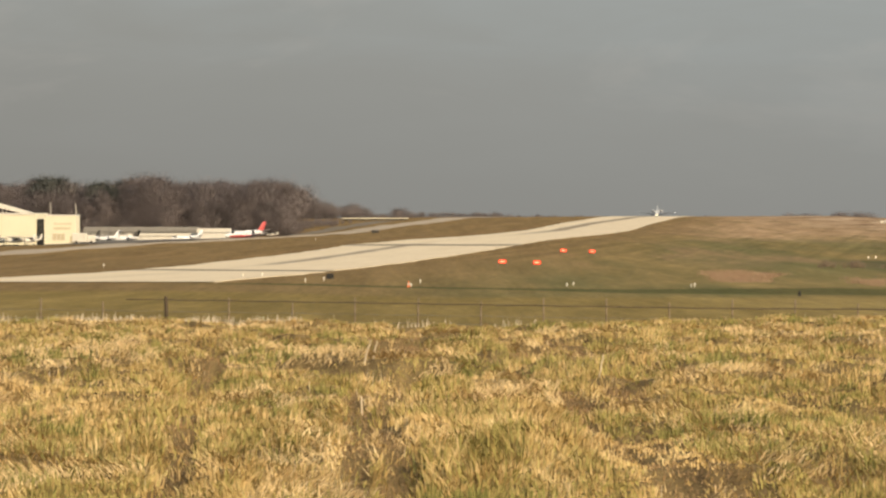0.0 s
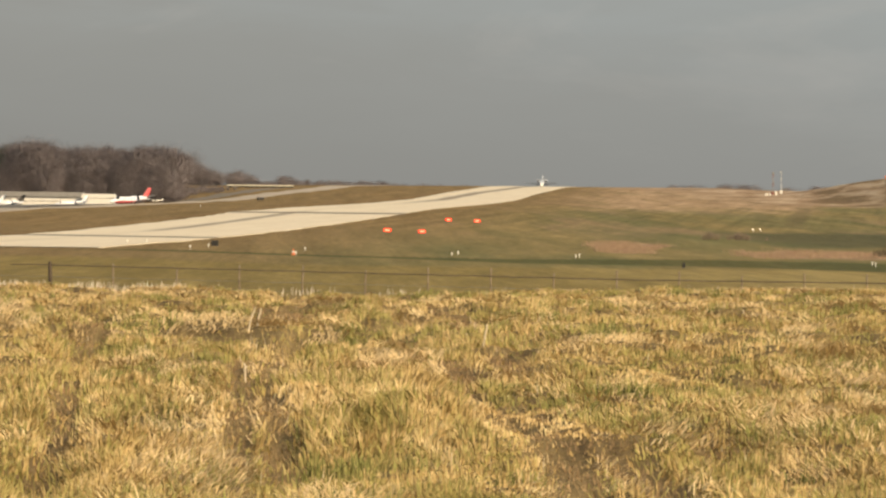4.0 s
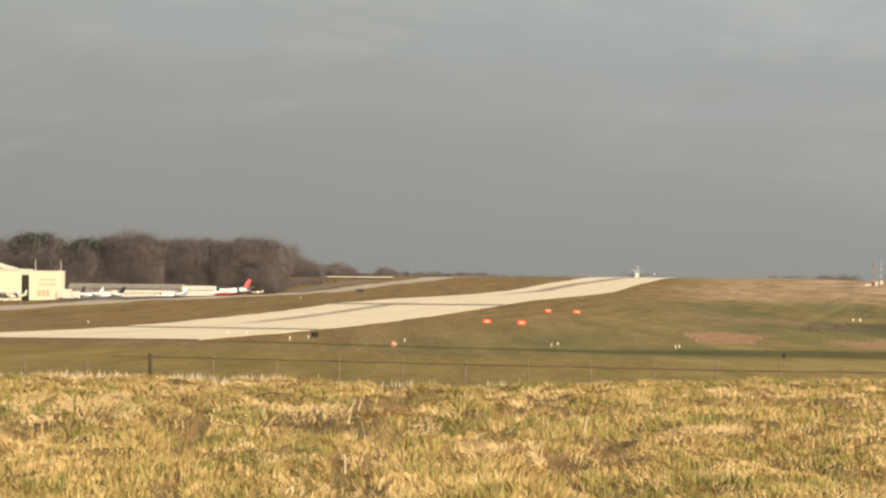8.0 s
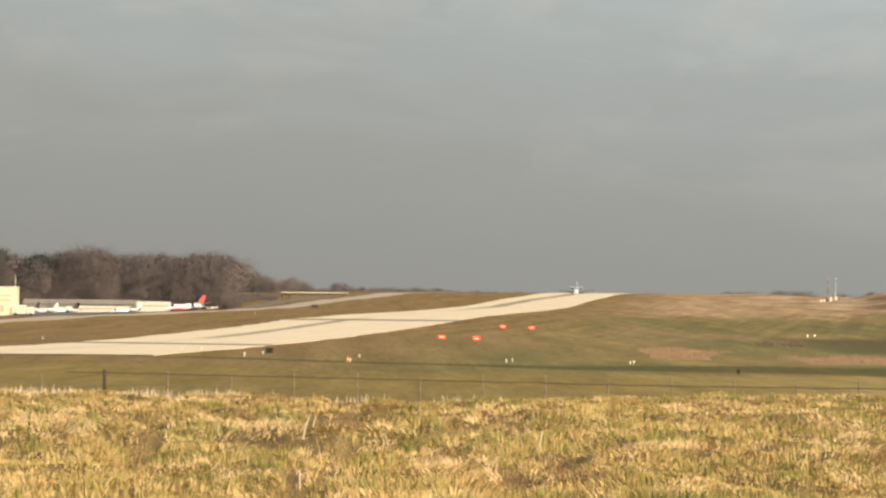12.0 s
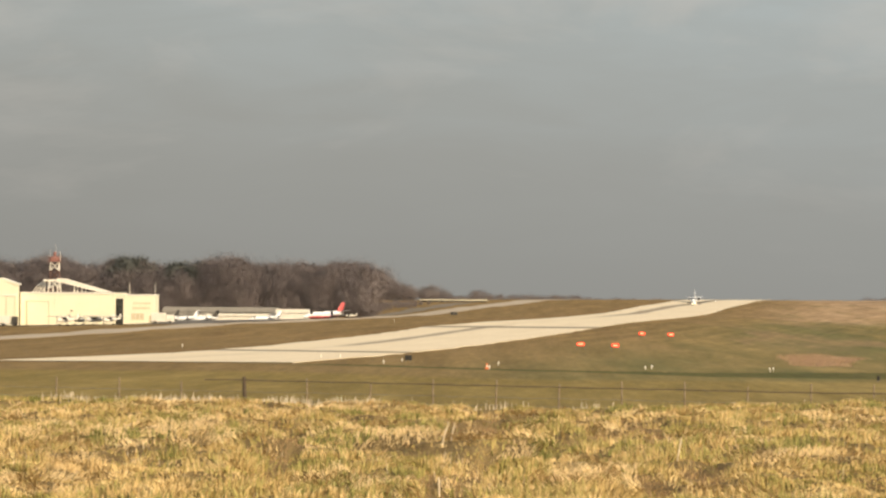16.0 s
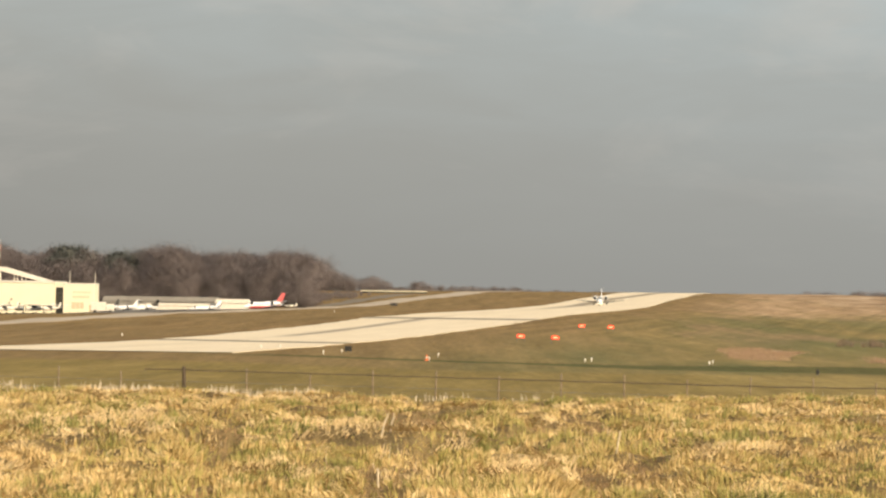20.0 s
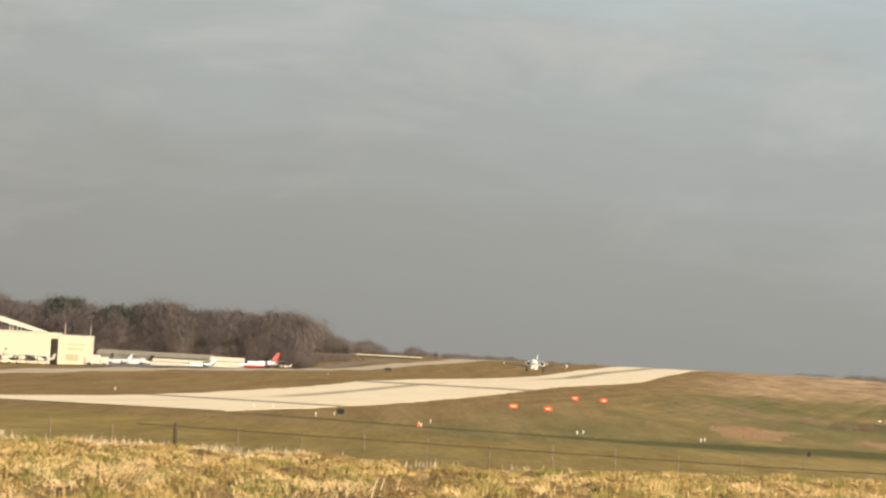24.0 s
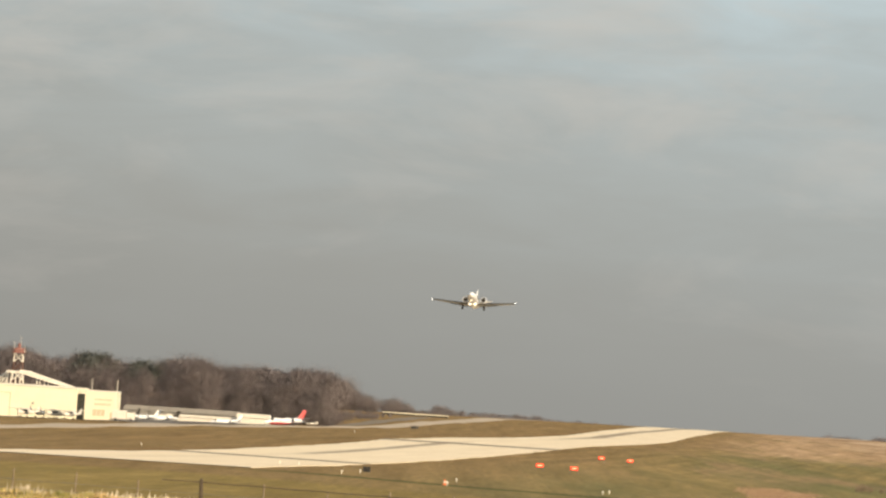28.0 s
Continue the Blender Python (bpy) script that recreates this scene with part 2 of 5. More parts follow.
    lines = ramp_node(n, l, noise_node(n, l, 1.6, 4, rake.outputs["Vector"]), ((0.35, (0.72, 0.72, 0.70)), (0.65, (1.28, 1.25, 1.2))))
    c = mix_node(n, l, math_node(n, l, "MULTIPLY", range_node(n, l, y, 600, 760), 0.7), c, lines, "MULTIPLY")
    # a worn track up the slope
    worn = math_node(n, l, "ABSOLUTE", math_node(n, l, "ADD", math_node(n, l, "SUBTRACT", x, math_node(n, l, "MULTIPLY", y, 0.1086)), math_node(n, l, "SUBTRACT", 7.8, math_node(n, l, "MULTIPLY", fine, 3.0))))
    worn = math_node(n, l, "MULTIPLY", math_node(n, l, "SUBTRACT", 1.0, range_node(n, l, worn, 0.8, 2.6)), math_node(n, l, "MULTIPLY", range_node(n, l, y, 740, 800), math_node(n, l, "SUBTRACT", 1.0, range_node(n, l, y, 1120, 1240))))
    c = mix_node(n, l, math_node(n, l, "MULTIPLY", worn, 0.45), c, (0.13, 0.098, 0.055))
    # darker green patch on the right
    hol = math_node(n, l, "MULTIPLY", range_node(n, l, math_node(n, l, "ADD", x, math_node(n, l, "MULTIPLY", fine, 6.0)), 54, 66), math_node(n, l, "MULTIPLY", range_node(n, l, y, 528, 560), math_node(n, l, "SUBTRACT", 1.0, range_node(n, l, y, 670, 725))))
    c = mix_node(n, l, math_node(n, l, "MULTIPLY", hol, 0.8), c, (0.085, 0.085, 0.045))
    dk = math_node(n, l, "MULTIPLY", range_node(n, l, math_node(n, l, "SUBTRACT", x, math_node(n, l, "MULTIPLY", y, 0.128)), -1.5, 2.5), math_node(n, l, "MULTIPLY", range_node(n, l, y, 1215, 1235), math_node(n, l, "SUBTRACT", 1.0, range_node(n, l, y, 1345, 1365))))
    # bare tan soil on the mound
    soil = math_node(n, l, "MULTIPLY", range_node(n, l, x, 95, 150), range_node(n, l, y, 1190, 1280))
    streak = n.new("ShaderNodeMapping")
    streak.inputs["Scale"].default_value = (0.25, 0.05, 1.0)
    l.new(pos, streak.inputs["Vector"])
    c = mix_node(n, l, math_node(n, l, "MULTIPLY", soil, 0.8), c, ramp_node(n, l, noise_node(n, l, 0.3, 3, streak.outputs["Vector"]), ((0.4, (0.20, 0.13, 0.08)), (0.5, (0.36, 0.25, 0.165)), (0.6, (0.54, 0.42, 0.31)))))
    c = mix_node(n, l, math_node(n, l, "MULTIPLY", dk, 0.8), c, (0.09, 0.088, 0.05))
    c = mix_node(n, l, 0.55, c, ramp_node(n, l, fine, ((0.25, (0.55, 0.55, 0.55)), (0.75, (1.35, 1.3, 1.2)))), "MULTIPLY")
    c = mix_node(n, l, 0.5, c, ramp_node(n, l, grain, ((0.25, (0.6, 0.6, 0.6)), (0.75, (1.35, 1.35, 1.3)))), "MULTIPLY")
    l.new(c, b.inputs["Base Color"])
    b.inputs["Roughness"].default_value = 0.95
    b.inputs["Specular IOR Level"].default_value = 0.1
    bn = n.new("ShaderNodeBump")
    bn.inputs["Strength"].default_value, bn.inputs["Distance"].default_value = 0.6, 0.12
    l.new(grain, bn.inputs["Height"])
    l.new(bn.outputs["Normal"], b.inputs["Normal"])
    return m


def blades(name, straw, pale, green, patch=0.55, deep=1.0, dark=0.25):
    """Dry and green blades: each blade has its own tone, and patches of the field lean to one or the other."""
    m, n, l, b = nodes_of(name)
    geo = n.new("ShaderNodeNewGeometry")
    along = n.new("ShaderNodeMapping")  # patches run with the old mowing lines
    along.inputs["Scale"].default_value = (1.0, deep, 1.0)
    l.new(geo.outputs["Position"], along.inputs["Vector"])
    place = along.outputs["Vector"]
    big = noise_node(n, l, 1.1, 4, place)
    small = noise_node(n, l, 3.6, 3, place)
    island = geo.outputs["Random Per Island"]
    tone = math_node(n, l, "ADD", math_node(n, l, "MULTIPLY", island, 0.5), math_node(n, l, "MULTIPLY", range_node(n, l, noise_node(n, l, 1.7, 4, place), 0.32, 0.68), 0.3))
    clump = range_node(n, l, noise_node(n, l, 9.0, 2, place), 0.4, 0.62)  # each tuft has its tone
    tone = math_node(n, l, "ADD", tone, math_node(n, l, "MULTIPLY", clump, 0.26))
    dry = ramp_node(n, l, tone, ((0.0, tuple(v * dark for v in straw)), (0.4, straw), (0.75, pale), (1.0, tuple(min(0.92, v * 1.4) for v in pale))))
    # mats of bleached, rosy straw
    mat = range_node(n, l, noise_node(n, l, 0.75, 5, place), 0.5, 0.62)
    dry = mix_node(n, l, math_node(n, l, "MULTIPLY", mat, 0.45), dry, tuple(min(0.9, v * k) for v, k in zip(pale, (1.04, 0.99, 0.94))))
    wet = ramp_node(n, l, island, ((0.0, tuple(v * 0.6 for v in green)), (0.6, green), (1.0, tuple(v * 1.9 for v in green))))
    both = math_node(n, l, "ADD", math_node(n, l, "MULTIPLY", big, 0.75), math_node(n, l, "MULTIPLY", small, 0.25))
    both = math_node(n, l, "ADD", both, math_node(n, l, "MULTIPLY", math_node(n, l, "SUBTRACT", island, 0.5), 0.2))
    c = mix_node(n, l, range_node(n, l, both, patch - 0.03, patch + 0.06), dry, wet)
    l.new(c, b.inputs["Base Color"])
    b.inputs["Roughness"].default_value = 0.75
    b.inputs["Specular IOR Level"].default_value = 0.2
    b.inputs["Transmission Weight"].default_value = 0.0
    return m


def runway_surface(name):
    """Pale worn concrete with rubber and a broad dark band along the middle, and dark bands across it."""
    m, n, l, b = nodes_of(name)
    uv = n.new("ShaderNodeUVMap").outputs["UV"]  # u: metres from the centre line, v: metres along
    sep = n.new("ShaderNodeSeparateXYZ")
    l.new(uv, sep.inputs["Vector"])
    u, v = sep.outputs["X"], sep.outputs["Y"]
    flat = n.new("ShaderNodeMapping")
    flat.inputs["Scale"].default_value = (1.0, 0.08, 1.0)
    l.new(uv, flat.inputs["Vector"])
    long_noise = noise_node(n, l, 0.22, 5, flat.outputs["Vector"])
    fine = noise_node(n, l, 1.4, 4, uv)
    c = ramp_node(n, l, long_noise, ((0.3, (0.70, 0.585, 0.42)), (0.6, (0.78, 0.665, 0.49))))
    c = mix_node(n, l, 0.5, c, ramp_node(n, l, fine, ((0.3, (0.8, 0.8, 0.8)), (0.7, (1.1, 1.1, 1.1)))), "MULTIPLY")
    # rubber, then a broad dark band, wander left from the middle up the runway
    drift = math_node(n, l, "ADD", math_node(n, l, "MULTIPLY", range_node(n, l, v, 605, 846, False), -4.9), math_node(n, l, "ADD", math_node(n, l, "MULTIPLY", range_node(n, l, v, 900, 1350, False), -1.1), math_node(n, l, "MULTIPLY", range_node(n, l, v, 1400, 1800, False), 4.6)))
    wander = math_node(n, l, "MULTIPLY", math_node(n, l, "SUBTRACT", long_noise, 0.5), 2.4)
    off = math_node(n, l, "ABSOLUTE", math_node(n, l, "ADD", math_node(n, l, "SUBTRACT", u, drift), wander))
    keel = math_node(n, l, "SUBTRACT", 1.0, range_node(n, l, off, 0.5, 1.9))
    first = math_node(n, l, "MULTIPLY", range_node(n, l, v, 575, 620), math_node(n, l, "SUBTRACT", 1.0, range_node(n, l, v, 845, 905)))
    along = math_node(n, l, "MAXIMUM", first, 0.15)
    c = mix_node(n, l, math_node(n, l, "MULTIPLY", math_node(n, l, "MULTIPLY", keel, along), 0.72), c, (0.17, 0.13, 0.09))
    broad = math_node(n, l, "MULTIPLY", math_node(n, l, "SUBTRACT", 1.0, range_node(n, l, off, 1.5, 3.0)), range_node(n, l, v, 1100, 1360))
    c = mix_node(n, l, math_node(n, l, "MULTIPLY", broad, 0.82), c, (0.21, 0.16, 0.105))
    # two dark bands run askew across the pavement
    for at, wide, skew in ((541.0, 8.0, 0.55), (857.0, 15.0, 0.1)):
        d = math_node(n, l, "ABSOLUTE", math_node(n, l, "ADD", math_node(n, l, "SUBTRACT", v, at), math_node(n, l, "ADD", math_node(n, l, "MULTIPLY", u, skew), wander)))
        cut = math_node(n, l, "SUBTRACT", 1.0, range_node(n, l, d, wide * 0.6, wide * 0.95))
        c = mix_node(n, l, math_node(n, l, "MULTIPLY", cut, 0.85), c, (0.125, 0.095, 0.06))
    # tar in the long joints between the slabs, broken and faint
    lanes = math_node(n, l, "ABSOLUTE", math_node(n, l, "SUBTRACT", math_node(n, l, "FRACT", math_node(n, l, "DIVIDE", u, 3.8)), 0.5))
    tar = math_node(n, l, "MULTIPLY", range_node(n, l, lanes, 0.44, 0.49), range_node(n, l, long_noise, 0.4, 0.7))
    c = mix_node(n, l, math_node(n, l, "MULTIPLY", tar, 0.4), c, (0.35, 0.28, 0.19))
    l.new(c, b.inputs["Base Color"])
    b.inputs["Roughness"].default_value = 0.8
    return m


GRASS = grassland("airfield_grass")
BLADES = blades("field_blades", (0.50, 0.36, 0.146), (0.76, 0.58, 0.312), (0.25, 0.22, 0.075), 0.515, 0.22, 0.42)
STRAW_MAT = blades("straw_mats", (0.57, 0.412, 0.197), (0.72, 0.54, 0.30), (0.48, 0.365, 0.155), 0.62, 0.25, 0.62)
GREEN_BLADES = blades("green_blades", (0.34, 0.29, 0.105), (0.58, 0.48, 0.21), (0.20, 0.20, 0.065), 0.49, 0.3)
STALK = blades("bleached_stalks", (0.60, 0.52, 0.40), (0.74, 0.66, 0.54), (0.5, 0.42, 0.3), 0.8)
RUT_BLADES = blades("rut_thatch", (0.25, 0.17, 0.09), (0.40, 0.275, 0.15), (0.19, 0.15, 0.07), 0.6, 0.3, 0.45)
REED = blades("pale_reeds", (0.55, 0.46, 0.32), (0.75, 0.66, 0.5), (0.45, 0.36, 0.2), 0.8)
RUSSET = blades("russet_reeds", (0.285, 0.19, 0.135), (0.35, 0.25, 0.185), (0.22, 0.165, 0.1), 0.53, 1.0, 0.6)
SCRUB = blades("dark_scrub", (0.095, 0.075, 0.05), (0.14, 0.11, 0.075), (0.08, 0.07, 0.04), 0.55)
RUNWAY = runway_surface("runway_concrete")
ASPHALT = surface("taxiway_asphalt", (0.38, 0.315, 0.24), (0.48, 0.40, 0.305), 0.05, 1.2, 0.85)
LANE = surface("dark_asphalt", (0.14, 0.112, 0.08), (0.20, 0.165, 0.12), 0.06, 1.3, 0.85)
APRON = surface("apron_asphalt", (0.10, 0.085, 0.07), (0.16, 0.14, 0.115), 0.08, 1.4, 0.85)
ROAD = surface("road_asphalt", (0.05, 0.05, 0.05), (0.08, 0.078, 0.074), 0.4, 12, 0.85)
CREAM = surface("cream_cladding", (0.87, 0.83, 0.65), (0.74, 0.70, 0.54), 0.25, 3, 0.6, amount=0.5)
WHITE = surface("white_paint", (0.82, 0.79, 0.72), (0.62, 0.59, 0.52), 0.8, 9, 0.45, amount=0.6)
JET_WHITE = surface("jet_white_gloss", (0.80, 0.82, 0.86), (0.66, 0.68, 0.71), 0.7, 8, 0.28, bump=0, amount=0.5)
# grey base colour that holds the shade under the white wings
WING_SHADE = surface("wing_shade_gloss", (0.30, 0.31, 0.33), (0.24, 0.25, 0.265), 0.7, 8, 0.4, bump=0, amount=0.5)
GREY = surface("grey_metal_roof", (0.30, 0.29, 0.27), (0.22, 0.21, 0.20), 0.3, 4, 0.55)
DARK = surface("dark_opening", (0.045, 0.042, 0.04), (0.075, 0.07, 0.065), 0.5, 6, 0.8)
# dark colour for the shade in the recess by the hangar
RECESS_SHADE = surface("recess_shade", (0.17, 0.165, 0.15), (0.07, 0.068, 0.06), 0.9, 3, 0.3)
BLACK = surface("black_rubber", (0.02, 0.02, 0.02), (0.045, 0.043, 0.04), 3, 30, 0.85)
STEEL = surface("weathered_steel", (0.25, 0.235, 0.21), (0.16, 0.13, 0.10), 2, 20, 0.5, 0.6)
POST = surface("weathered_post", (0.07, 0.052, 0.036), (0.12, 0.09, 0.06), 3, 25, 0.8)
PALE_POST = surface("rusty_post", (0.20, 0.15, 0.10), (0.36, 0.30, 0.22), 3, 25, 0.7, 0.2)
RED = surface("red_paint", (0.60, 0.115, 0.115), (0.48, 0.085, 0.085), 0.8, 8, 0.4, amount=0.6)
FADED_RED = surface("faded_red_paint", (0.27, 0.125, 0.105), (0.21, 0.105, 0.09), 0.8, 8, 0.6, amount=0.6)
DULL_RED = surface("dull_red_paint", (0.14, 0.075, 0.062), (0.10, 0.06, 0.052), 0.8, 8, 0.7, amount=0.6)
ORANGE = surface("orange_plastic", (0.75, 0.22, 0.08), (0.6, 0.17, 0.07), 3, 20, 0.5)
TAN_LETTER = surface("tan_lettering", (0.66, 0.58, 0.41), (0.58, 0.50, 0.34), 2, 20, 0.6)
NAVY = surface("dark_navy_car_paint", (0.012, 0.016, 0.024), (0.022, 0.028, 0.036), 1.2, 12, 0.22, 0.2, 0)
DARK_GLASS = glass("tinted_glass", (0.012, 0.014, 0.018))
CHROME = surface("bright_trim", (0.75, 0.75, 0.75), (0.55, 0.55, 0.55), 4, 30, 0.2, 1.0, 0)
BARK = surface("bare_bark", (0.13, 0.112, 0.10), (0.17, 0.148, 0.135), 0.6, 6, 0.9)
# the far wood's haze is put into this greyer, paler twig colour
TWIG = blades("hazed_twigs", (0.21, 0.182, 0.188), (0.25, 0.219, 0.226), (0.188, 0.165, 0.17), 0.5, 1.0, 0.7)
BROWN_TWIG = blades("brown_twigs", (0.28, 0.205, 0.155), (0.34, 0.255, 0.195), (0.24, 0.18, 0.135), 0.5, 1.0, 0.7)
PINE = blades("pine_needles", (0.13, 0.138, 0.13), (0.15, 0.157, 0.147), (0.116, 0.125, 0.118), 0.5, 1.0, 0.8)
LAMP_RED = glow("red_lamp_glass", (1.0, 0.035, 0.015), 0.9)
LAMP_CORE = glow("red_lamp_core", (1.0, 0.30, 0.15), 2.3)
LAMP_WHITE = glow("white_lamp", (1.0, 0.95, 0.85), 5.0)
MARKER_LAMP = glow("marker_lamp", (1.0, 0.86, 0.66), 1.5)
LAMP_WARM = glow("landing_lamp", (1.0, 0.86, 0.62), 2.2)


# ---- mesh builders ----
class Mesh:
    """Gathers vertices and faces of one part."""

    def __init__(self):
        self.v, self.f, self.smooth = [], [], False

    def add(self, verts, faces):
        k = len(self.v)
        self.v += [tuple(p) for p in verts]
        self.f += [tuple(i + k for i in f) for f in faces]
        return self

    def box(self, cx, cy, cz, sx, sy, sz, bevel=0.0, m=None):
        """A box with chamfered upright and top edges."""
        hx, hy, hz = sx / 2, sy / 2, sz / 2
        c = min(bevel, hx * 0.9, hy * 0.9, hz * 0.9)
        rings = [(-hz, 0), (hz - c, 0), (hz, c)] if c else [(-hz, 0), (hz, 0)]
        verts, faces = [], []
        for z, d in rings:
            x, y = hx - d, hy - d
            if c:
                ring = [(-x + c, -y), (x - c, -y), (x, -y + c), (x, y - c), (x - c, y), (-x + c, y), (-x, y - c), (-x, -y + c)]
            else:
                ring = [(-x, -y), (x, -y), (x, y), (-x, y)]
            verts += [(a, b, z) for a, b in ring]
        k = len(verts) // len(rings)
        for r in range(len(rings) - 1):
            faces += [(r * k + i, r * k + (i + 1) % k, (r + 1) * k + (i + 1) % k, (r + 1) * k + i) for i in range(k)]
        faces += [tuple(range(k - 1, -1, -1)), tuple(range(len(verts) - k, len(verts)))]
        m = m or Matrix()
        return self.add([Matrix.Translation((cx, cy, cz)) @ (m @ Vector(p)) for p in verts], faces)

    def tube(self, points, radii, n=8, cap=True):
        """A round bar along points."""
        pts = [Vector(p) for p in points]
        radii = [radii] * len(pts) if isinstance(radii, (int, float)) else radii
        verts, faces = [], []
        for i, p in enumerate(pts):
            way = (pts[min(i + 1, len(pts) - 1)] - pts[max(i - 1, 0)]).normalized()
            side = way.cross(Vector((0, 0, 1)) if abs(way.z) < 0.9 else Vector((1, 0, 0))).normalized()
            up = side.cross(way)
            verts += [p + (side * math.cos(a) + up * math.sin(a)) * radii[i] for a in [2 * math.pi * j / n for j in range(n)]]
        for i in range(len(pts) - 1):
            faces += [(i * n + j, i * n + (j + 1) % n, (i + 1) * n + (j + 1) % n, (i + 1) * n + j) for j in range(n)]
        if cap:
            faces += [tuple(range(n - 1, -1, -1)), tuple(range(len(verts) - n, len(verts)))]
        return self.add(verts, faces)

    def loft(self, rings, cap=True):
        """Skin over rings of equal count."""
        n, verts, faces = len(rings[0]), [p for r in rings for p in r], []
        for i in range(len(rings) - 1):
            faces += [(i * n + j, i * n + (j + 1) % n, (i + 1) * n + (j + 1) % n, (i + 1) * n + j) for j in range(n)]
        if cap:
            faces += [tuple(range(n - 1, -1, -1)), tuple(range(len(verts) - n, len(verts)))]
        return self.add(verts, faces)

    def prism(self, outline, y0, y1):
        """An outline of (x, z) pushed from y0 to y1."""
        return self.loft([[(x, y0, z) for x, z in outline], [(x, y1, z) for x, z in outline]])

    def data(self, name, material):
        me = bpy.data.meshes.new(name)
        me.from_pydata(self.v, [], self.f)
        me.materials.append(material)
        if self.smooth:
            me.polygons.foreach_set("use_smooth", [True] * len(me.polygons))
        me.update()
        bm = bmesh.new()
        bm.from_mesh(me)
        bmesh.ops.recalc_face_normals(bm, faces=bm.faces)
        bm.to_mesh(me)
        bm.free()
        return me


def part(name, mesh, material, parent=None, label="", m=None):
    ob = new(name, mesh.data(name, material) if isinstance(mesh, Mesh) else mesh)
    if parent is not None:
        ob.parent = parent
    if m is not None:
        ob.matrix_basis = m
    if label:
        tagged(ob, label)
    return ob


def raw_mesh(name, verts, faces, material, smooth=False):
    """A large mesh straight from arrays."""
    me = bpy.data.meshes.new(name)
    verts, faces = np.asarray(verts, dtype=np.float32), np.asarray(faces, dtype=np.int32)
    me.vertices.add(len(verts))
    me.vertices.foreach_set("co", verts.ravel())
    me.loops.add(faces.size)
    me.loops.foreach_set("vertex_index", faces.ravel())
    me.polygons.add(len(faces))
    me.polygons.foreach_set("loop_start", np.arange(0, faces.size, faces.shape[1], dtype=np.int32))
    me.polygons.foreach_set("use_smooth", np.full(len(faces), smooth))
    me.update(calc_edges=True)
    me.materials.append(material)
    return me


def value_noise(x, y, scale, seed):
    """Smooth noise from 0 to 1 over the plan."""
    rng = np.random.RandomState(seed)
    table = rng.rand(256, 256)
    u, v = np.asarray(x) / scale + 1000, np.asarray(y) / scale + 1000
    i, j = np.floor(u).astype(int), np.floor(v).astype(int)
    fu, fv = u - i, v - j
    fu, fv = fu * fu * (3 - 2 * fu), fv * fv * (3 - 2 * fv)
    g = lambda a, b: table[a % 256, b % 256]
    return (g(i, j) * (1 - fu) + g(i + 1, j) * fu) * (1 - fv) + (g(i, j + 1) * (1 - fu) + g(i + 1, j + 1) * fu) * fv


def step(v, lo, hi):
    s = np.clip((np.asarray(v, dtype=float) - lo) / (hi - lo), 0, 1)
    return s * s * (3 - 2 * s)


# ---- the lie of the land ----
EYE = 1.7
RUNWAY_SLANT, RUNWAY_OFF, RUNWAY_HALF, RUNWAY_NEAR, RUNWAY_FAR = 0.0824, -72.0, 15.2, 430.0, 2300.0
# height along the runway, below or above eye level
PROFILE = ((380, -6.1), (430, -6.0), (520, -6.25), (626, -6.15), (723, -5.85), (840, -5.25), (890, -5.0), (950, -4.65), (1060, -4.5), (1185, -4.38),
           (1350, -3.9), (1440, -3.0), (1530, -2.0), (1660, -1.1), (1790, 0.05), (1900, 0.35), (1990, 0.45), (2120, -0.2), (2600, -5.0), (3200, -8.0), (5200, -10.0))
GRID = np.arange(380, 5000, 10.0)
RISE = np.interp(GRID, *zip(*PROFILE))
KERNEL = np.exp(-0.5 * (np.arange(-6, 7) / 2.2) ** 2)
RISE = np.convolve(np.pad(RISE, 6, mode="edge"), KERNEL / KERNEL.sum(), mode="valid")


def runway_x(y):
    return RUNWAY_OFF + RUNWAY_SLANT * y


LEFT_EDGE = ((430, 12.7), (468, 10.7), (516, 9.0), (606, 9.8), (647, 11.0), (714, 11.9), (761, 12.8), (811, 14.4), (850, 16.4), (868, 17.4), (884, 15.2), (968, 13.6), (1068, 12.4), (1200, 14.0), (1300, 15.2))


def runway_left(y):
    """How far the pavement reaches to the left of the centre line."""
    return np.interp(y, *zip(*LEFT_EDGE))


RUTS = ((-0.79, -0.0365, 0.13), (-0.62, -0.003, 0.11), (-0.25, -0.0036, 0.15), (1.85, -0.0150, 0.18), (2.12, -0.0087, 0.17), (11.0, -0.09, 0.18))


def rut_depth(x, y):
    """How bare the ground is: old wheel ruts that come and go, and thin spots."""
    bare = np.zeros_like(x)
    for off, slant, half in RUTS:
        wob = (value_noise(y, y * 0 + off * 7, 6.0, 21) - 0.5) * 0.28
        d = np.abs(x - off - slant * y - wob) / (1 + np.clip(y - 34, 0, 40) / 70)
        bare = np.maximum(bare, (1 - step(d, half * 0.5, half * 1.7)) * step(value_noise(x * 1.0, y * 0.2, 0.8, 22), 0.25, 0.5))
    return np.maximum(bare, 0.6 * step(value_noise(x, y * 0.2, 0.5, 23), 0.74, 0.9))


